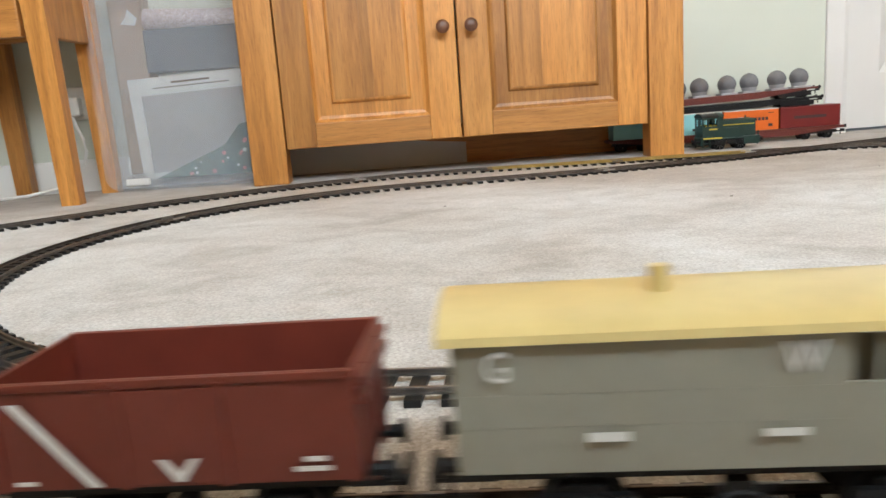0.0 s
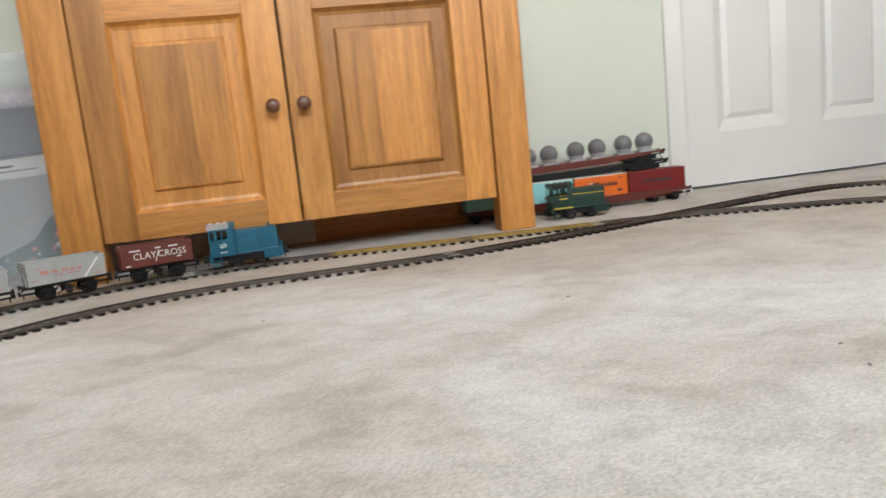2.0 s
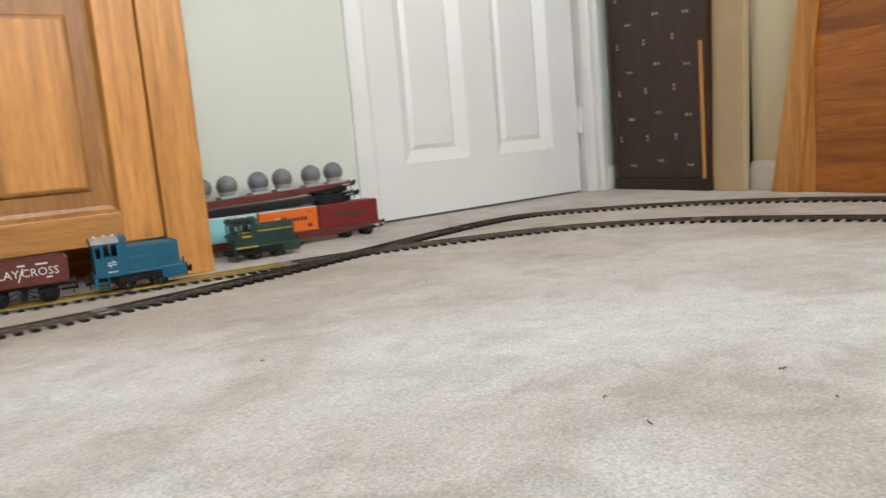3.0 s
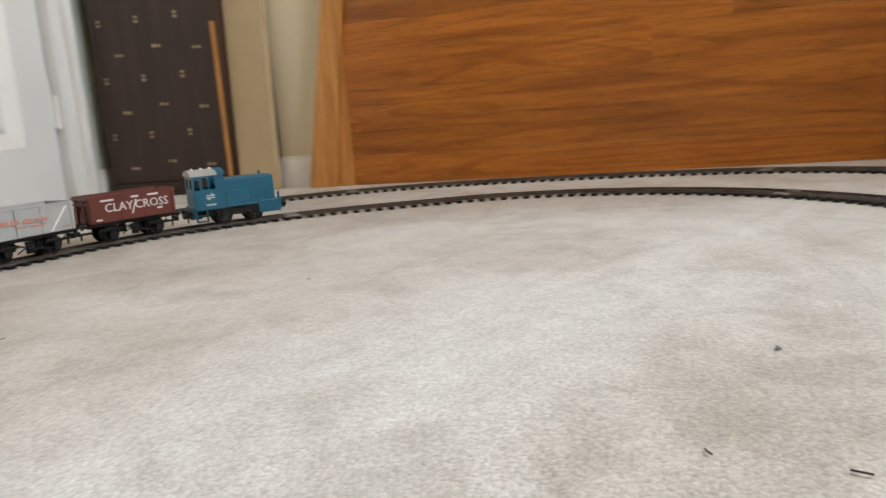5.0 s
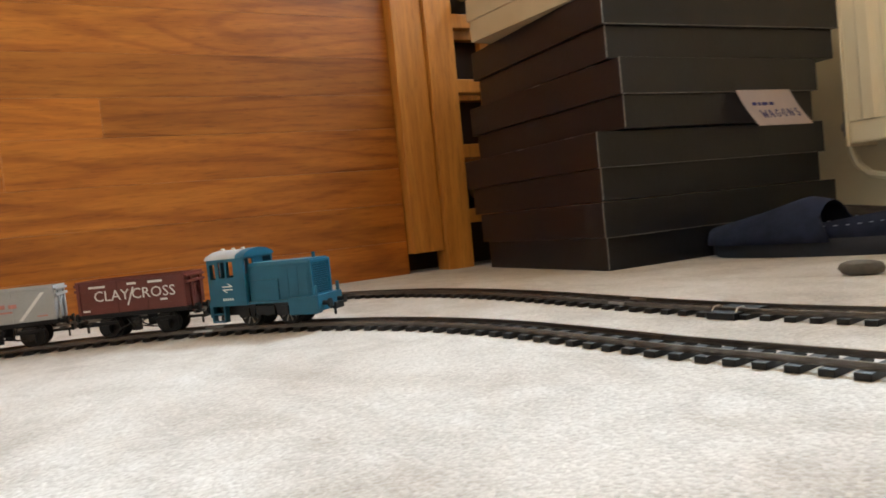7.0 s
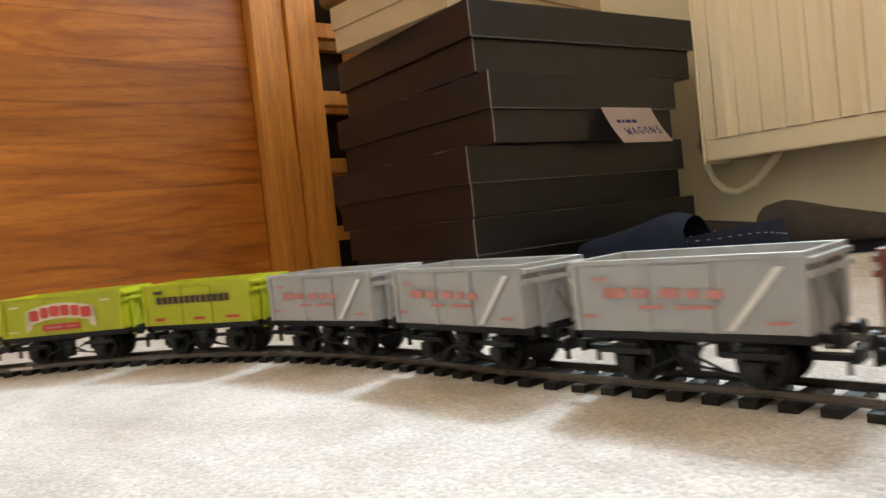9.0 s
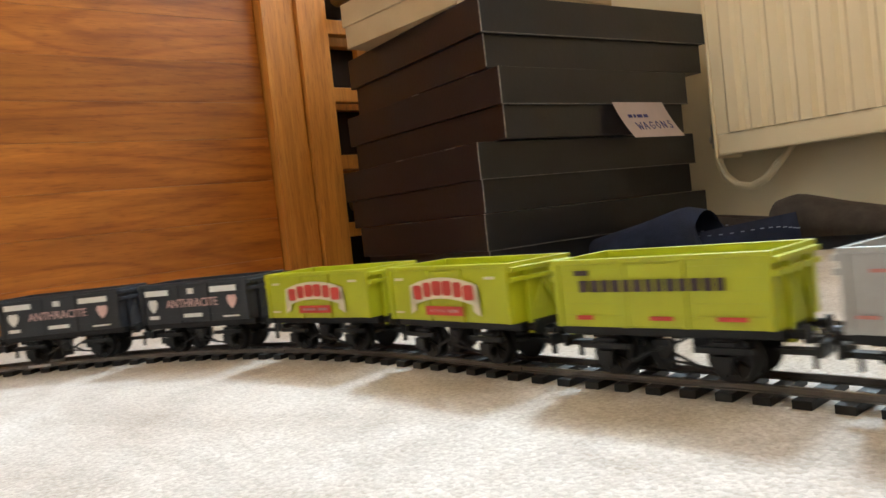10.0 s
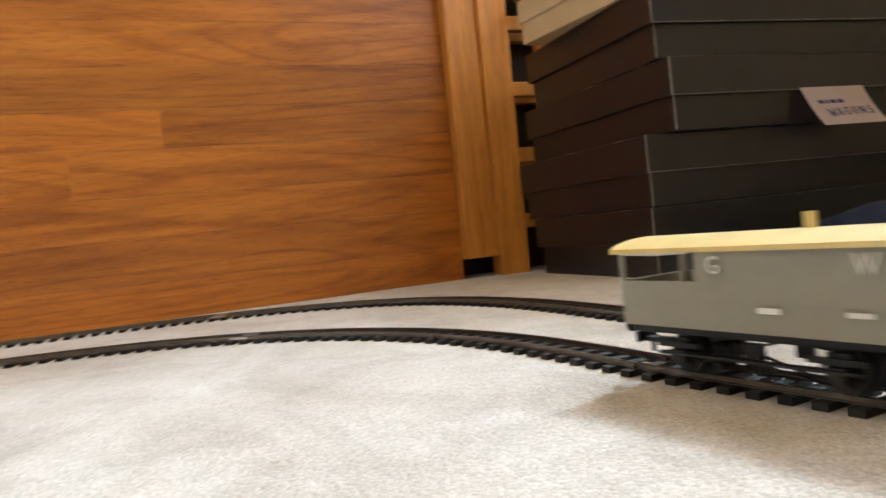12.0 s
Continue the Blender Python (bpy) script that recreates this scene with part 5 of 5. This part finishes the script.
    for x0, x1 in ((-0.055, -0.0535), (-0.0160, -0.0145)):
        hs = ends if x0 < -0.03 else [(-0.0225, -0.0085, 0.056, 0.0685), (0.0085, 0.0225, 0.056, 0.0685)]
        bm = wall_with_holes(-wide + 0.0016, wide - 0.0016, 0.029, 0.070, hs, lambda bm, a, b, c, d: box(bm, x0, x1, a, b, c, d))
        part("cab_end", bm, mat, v)
    part("cab_floor", box(B(), -0.0535, -0.016, -wide + 0.0016, wide - 0.0016, 0.029, 0.047), M_CABIN, v, "dark cab inside")
    poly = [(0.0265, 0.0695), (0.0235, 0.0725), (0.012, 0.0758), (0.0, 0.0768), (-0.012, 0.0758), (-0.0235, 0.0725), (-0.0265, 0.0695)]
    part("cab_roof", prism(B(), poly, "x", -0.057, -0.0225), roofmat, v, "grey cab roof", 30)
    part("roof_front", prism(B(), [(y, z + 0.0006) for y, z in poly], "x", -0.0225, -0.0125), mat, v, "", 30)
    for x in (-0.05, -0.038, -0.027):
        part("roof_vent", cyl(B(), (x, -0.004, 0.0762), (x, -0.004, 0.0785), 0.0022, 0.0016, 10), M_WHITEINK, v)
    for d, x in ((1, 0.060), (-1, -0.058)):
        buffers(v, x, 0.0255, d, M_BLACKPL, 0.0145)
        coupling(v, x + d * 0.001, d)
    raise_body(v, 0.029, 0.029, 1.10, set(sets))
    return v, sets, 0.060


# the train, from its engine to its van
TRAIN = [shunter("blue plastic diesel shunter with a grey cab roof and white arrows", M_BLUE, M_LOCOGREY)]
TRAIN.append(open_wagon("maroon open wagon lettered in white", M_MAROON, True, livery_maroon))
for k in range(3):
    TRAIN.append(open_wagon("light grey open mineral wagon with faded red lettering", M_GREY, False, livery_grey))
TRAIN.append(open_wagon("lime yellow open wagon with dark lettering", M_LIME, True, livery_gas))
for k in range(2):
    TRAIN.append(open_wagon("lime yellow open wagon with a red and cream banner", M_LIME, False, livery_banner))
for k in range(2):
    TRAIN.append(open_wagon("blue-black open coal wagon with white and pink lettering", M_COAL, True, livery_anthracite))
TRAIN.append(open_wagon("bauxite brown open mineral wagon with a white stripe", M_BROWN, False, livery_brown))
TRAIN.append(brake_van())


# ---------- stock standing beside the line ----------
green = shunter("dark green plastic diesel shunter with yellow stripes, standing on the carpet", M_GREEN, M_BLACKPL, False)[0]
green.matrix_basis = pose(0.937, 1.512, -RAIL_TOP, 0, 0, 3)


def container_wagon():
    v = thing("container_wagon", "long bogie wagon carrying aqua, orange and deep red containers", "toy wagon", pose(0.96, 1.615, -RAIL_TOP, 0, 0, 5.5))
    half = 0.255
    part("deck", box(B(), -half, half, -0.022, 0.022, 0.028, 0.034, 0.001), M_MAROON, v)
    part("side_girder", prism(B(), [(-half + 0.01, 0.028), (half - 0.01, 0.028), (half - 0.11, 0.018), (-half + 0.11, 0.018)], "y", -0.021, 0.021), M_MAROON, v)
    for x in (-half + 0.055, half - 0.055):
        part("bogie", box(box(B(), x - 0.04, x + 0.04, -0.02, -0.016, 0.019, 0.026, 0.001), x - 0.04, x + 0.04, 0.016, 0.02, 0.019, 0.026, 0.001), M_BLACKPL, v)
        for dx in (-0.024, 0.024):
            wheelset(v, x + dx, 0.0095)
    for x0, x1, mat, nm in ((-0.245, -0.010, M_AQUA, "pale aqua container"), (-0.006, 0.112, M_ORANGE, "orange container"), (0.116, 0.245, M_REDBOX, "deep red container")):
        c = part("container", box(B(), x0, x1, -0.0225, 0.0225, 0.0345, 0.078, 0.0012), mat, v, nm)
        for xe in (x0, x1 - 0.003):
            part("end_frame", box(B(), xe, xe + 0.003, -0.0232, -0.0225, 0.0345, 0.078), mat, c)
        part("container_roof", box(B(), x0, x1, -0.0228, 0.0228, 0.078, 0.0795, 0.0004), M_WHITEINK if x0 < 0.1 else mat, c)
    for x, z, ww, h, mat in ((0.045, 0.0605, 0.006, 0.009, M_DARKINK), (0.054, 0.059, 0.006, 0.0065, M_DARKINK), (0.062, 0.059, 0.0055, 0.0065, M_DARKINK), (0.070, 0.059, 0.0055, 0.0065, M_DARKINK), (0.078, 0.059, 0.0055, 0.0065, M_DARKINK), (0.086, 0.059, 0.0055, 0.0065, M_DARKINK), (0.094, 0.045, 0.009, 0.006, M_DARKINK), (0.095, 0.071, 0.011, 0.0015, M_DARKINK), (0.03, 0.064, 0.012, 0.0014, M_WHITEINK), (0.18, 0.0565, 0.07, 0.006, M_DARKINK), (-0.06, 0.06, 0.007, 0.007, M_DARKINK), (-0.07, 0.045, 0.009, 0.005, M_DARKINK)):
        part("lettering_bar", box(B(), x - ww / 2, x + ww / 2, -0.0236, -0.0226, z - h / 2, z + h / 2), mat, v)
    buffers(v, half, 0.031, 1)
    coupling(v, half + 0.001, 1)
    return v


container_wagon()


def flat_wagon(m, label, tanks):
    v = thing("flat_wagon", label, "toy wagon", m)
    half = 0.255
    part("deck", box(B(), -half, half, -0.021, 0.021, 0.024, 0.028, 0.0008), M_MAROON if tanks else M_BLACKPL, v)
    part("truss", prism(B(), [(-half + 0.02, 0.024), (half - 0.02, 0.024), (half - 0.13, 0.014), (-half + 0.13, 0.014)], "y", -0.0205, -0.0185), M_MAROON if tanks else M_BLACKPL, v)
    for x in (-half + 0.05, half - 0.05):
        part("bogie", box(box(B(), x - 0.036, x + 0.036, -0.0195, -0.0165, 0.011, 0.021, 0.001), x - 0.036, x + 0.036, 0.0165, 0.0195, 0.011, 0.021, 0.001), M_BLACKPL, v)
        for dx in (-0.022, 0.022):
            wheelset(v, x + dx, 0.0085)
    buffers(v, half, 0.0265, 1)
    coupling(v, half + 0.001, 1)
    if tanks:
        for k in range(7):
            x = half - 0.032 - 0.0545 * k + (0.006 if k % 2 else 0)
            t = part("tank", B_sphere(0.0195), M_TANK, v, "smoke grey ball tank", 60, pose(x, 0, 0.0505))
            part("tank_saddle", cyl(box(B(), -0.019, 0.019, -0.016, 0.016, -0.0225, -0.0185, 0.001), (0, 0, -0.019), (0, 0, -0.0105), 0.014, 0.0172, 20), M_LOCOGREY, t, "pale grey cradle", 30)
            part("tank_seam", cyl(B(), (0, 0, -0.0006), (0, 0, 0.0006), 0.0199, None, 28), M_TANK, t)
            part("tank_seam", cyl(B(), (-0.0006, 0, 0), (0.0006, 0, 0), 0.0199, None, 28), M_TANK, t)
    return v


def B_sphere(r):
    bm = B()
    bmesh.ops.create_uvsphere(bm, u_segments=24, v_segments=14, radius=r)
    return bm


ST = pose(0.96, 1.615, 0, 0, 0, 5.5)
flat_wagon(ST @ pose(-0.045, 0.012, 0.0670 - 0.0085, 0, -1.0, 0), "black bogie flat wagon laid on top of the containers", False)
flat_wagon(ST @ pose(-0.05, 0.014, 0.0760, 0, -1.6, 0), "maroon bogie wagon with smoke grey ball tanks, on top", True)


# ---------- carpet crumbs ----------
for x, y, length, a in ((0.907, 0.580, 0.008, 30), (0.898, 0.530, 0.012, 70), (1.031, 0.542, 0.006, 10), (1.011, 0.487, 0.005, 50), (0.751, 0.843, 0.006, 20), (1.034, 0.541, 0.009, 15), (1.2, 0.9, 0.005, 45), (0.4, 0.9, 0.005, 5), (1.02, 1.05, 0.005, 80)):
    lone("lint", tube(B(), [(-length * 0.3, 0, 0.0012), (0, 0.0008, 0.0016), (length * 0.3, 0, 0.0012)], 0.00045, 5), M_LINT, "crumb of dark lint on the carpet", "lint", pose(x, y, 0, 0, 0, a))


# ---------- the train's run ----------
S0, SPEED = 2.230, 0.4270
GAP = 0.0280
BIG = 1.035


def front_at(t):
    """How far along the line the engine's front buffers are."""
    return S0 + SPEED * t + float(np.interp(t, (0, 0.5, 1, 1.5, 2.5, 3, 5, 5.5, 6.5, 7.2, 9, 9.5, 10.5, 12), (-0.052, 0.010, 0.004, -0.004, -0.030, -0.036, -0.024, 0.008, 0.016, 0.004, -0.034, -0.058, -0.070, -0.066)))


def motions():
    times = [k * 0.2 for k in range(61)]
    back = 0.0
    for v, sets, half in TRAIN:
        half = half * BIG
        mid = back + half
        back += 2 * half + GAP
        reach = half * 0.55
        rows = []
        for t in times:
            s = front_at(t) - mid
            (xa, ya), (xb, yb) = on_line(s - reach), on_line(s + reach)
            rows.append((t, pose((xa + xb) / 2, (ya + yb) / 2, RAIL_TOP * (1 - BIG), 0, 0, math.degrees(math.atan2(yb - ya, xb - xa)))))
        v.scale = (BIG, BIG, BIG)
        walk(v, rows)
        for ws in sets:
            x, z = ws.location.x, ws.location.z
            turn = SPEED / (WHEEL_R * BIG)
            walk(ws, [(k / 30, pose(x, 0, z) @ Matrix.Rotation(turn * k / 30, 4, "Y")) for k in range(361)])


motions()
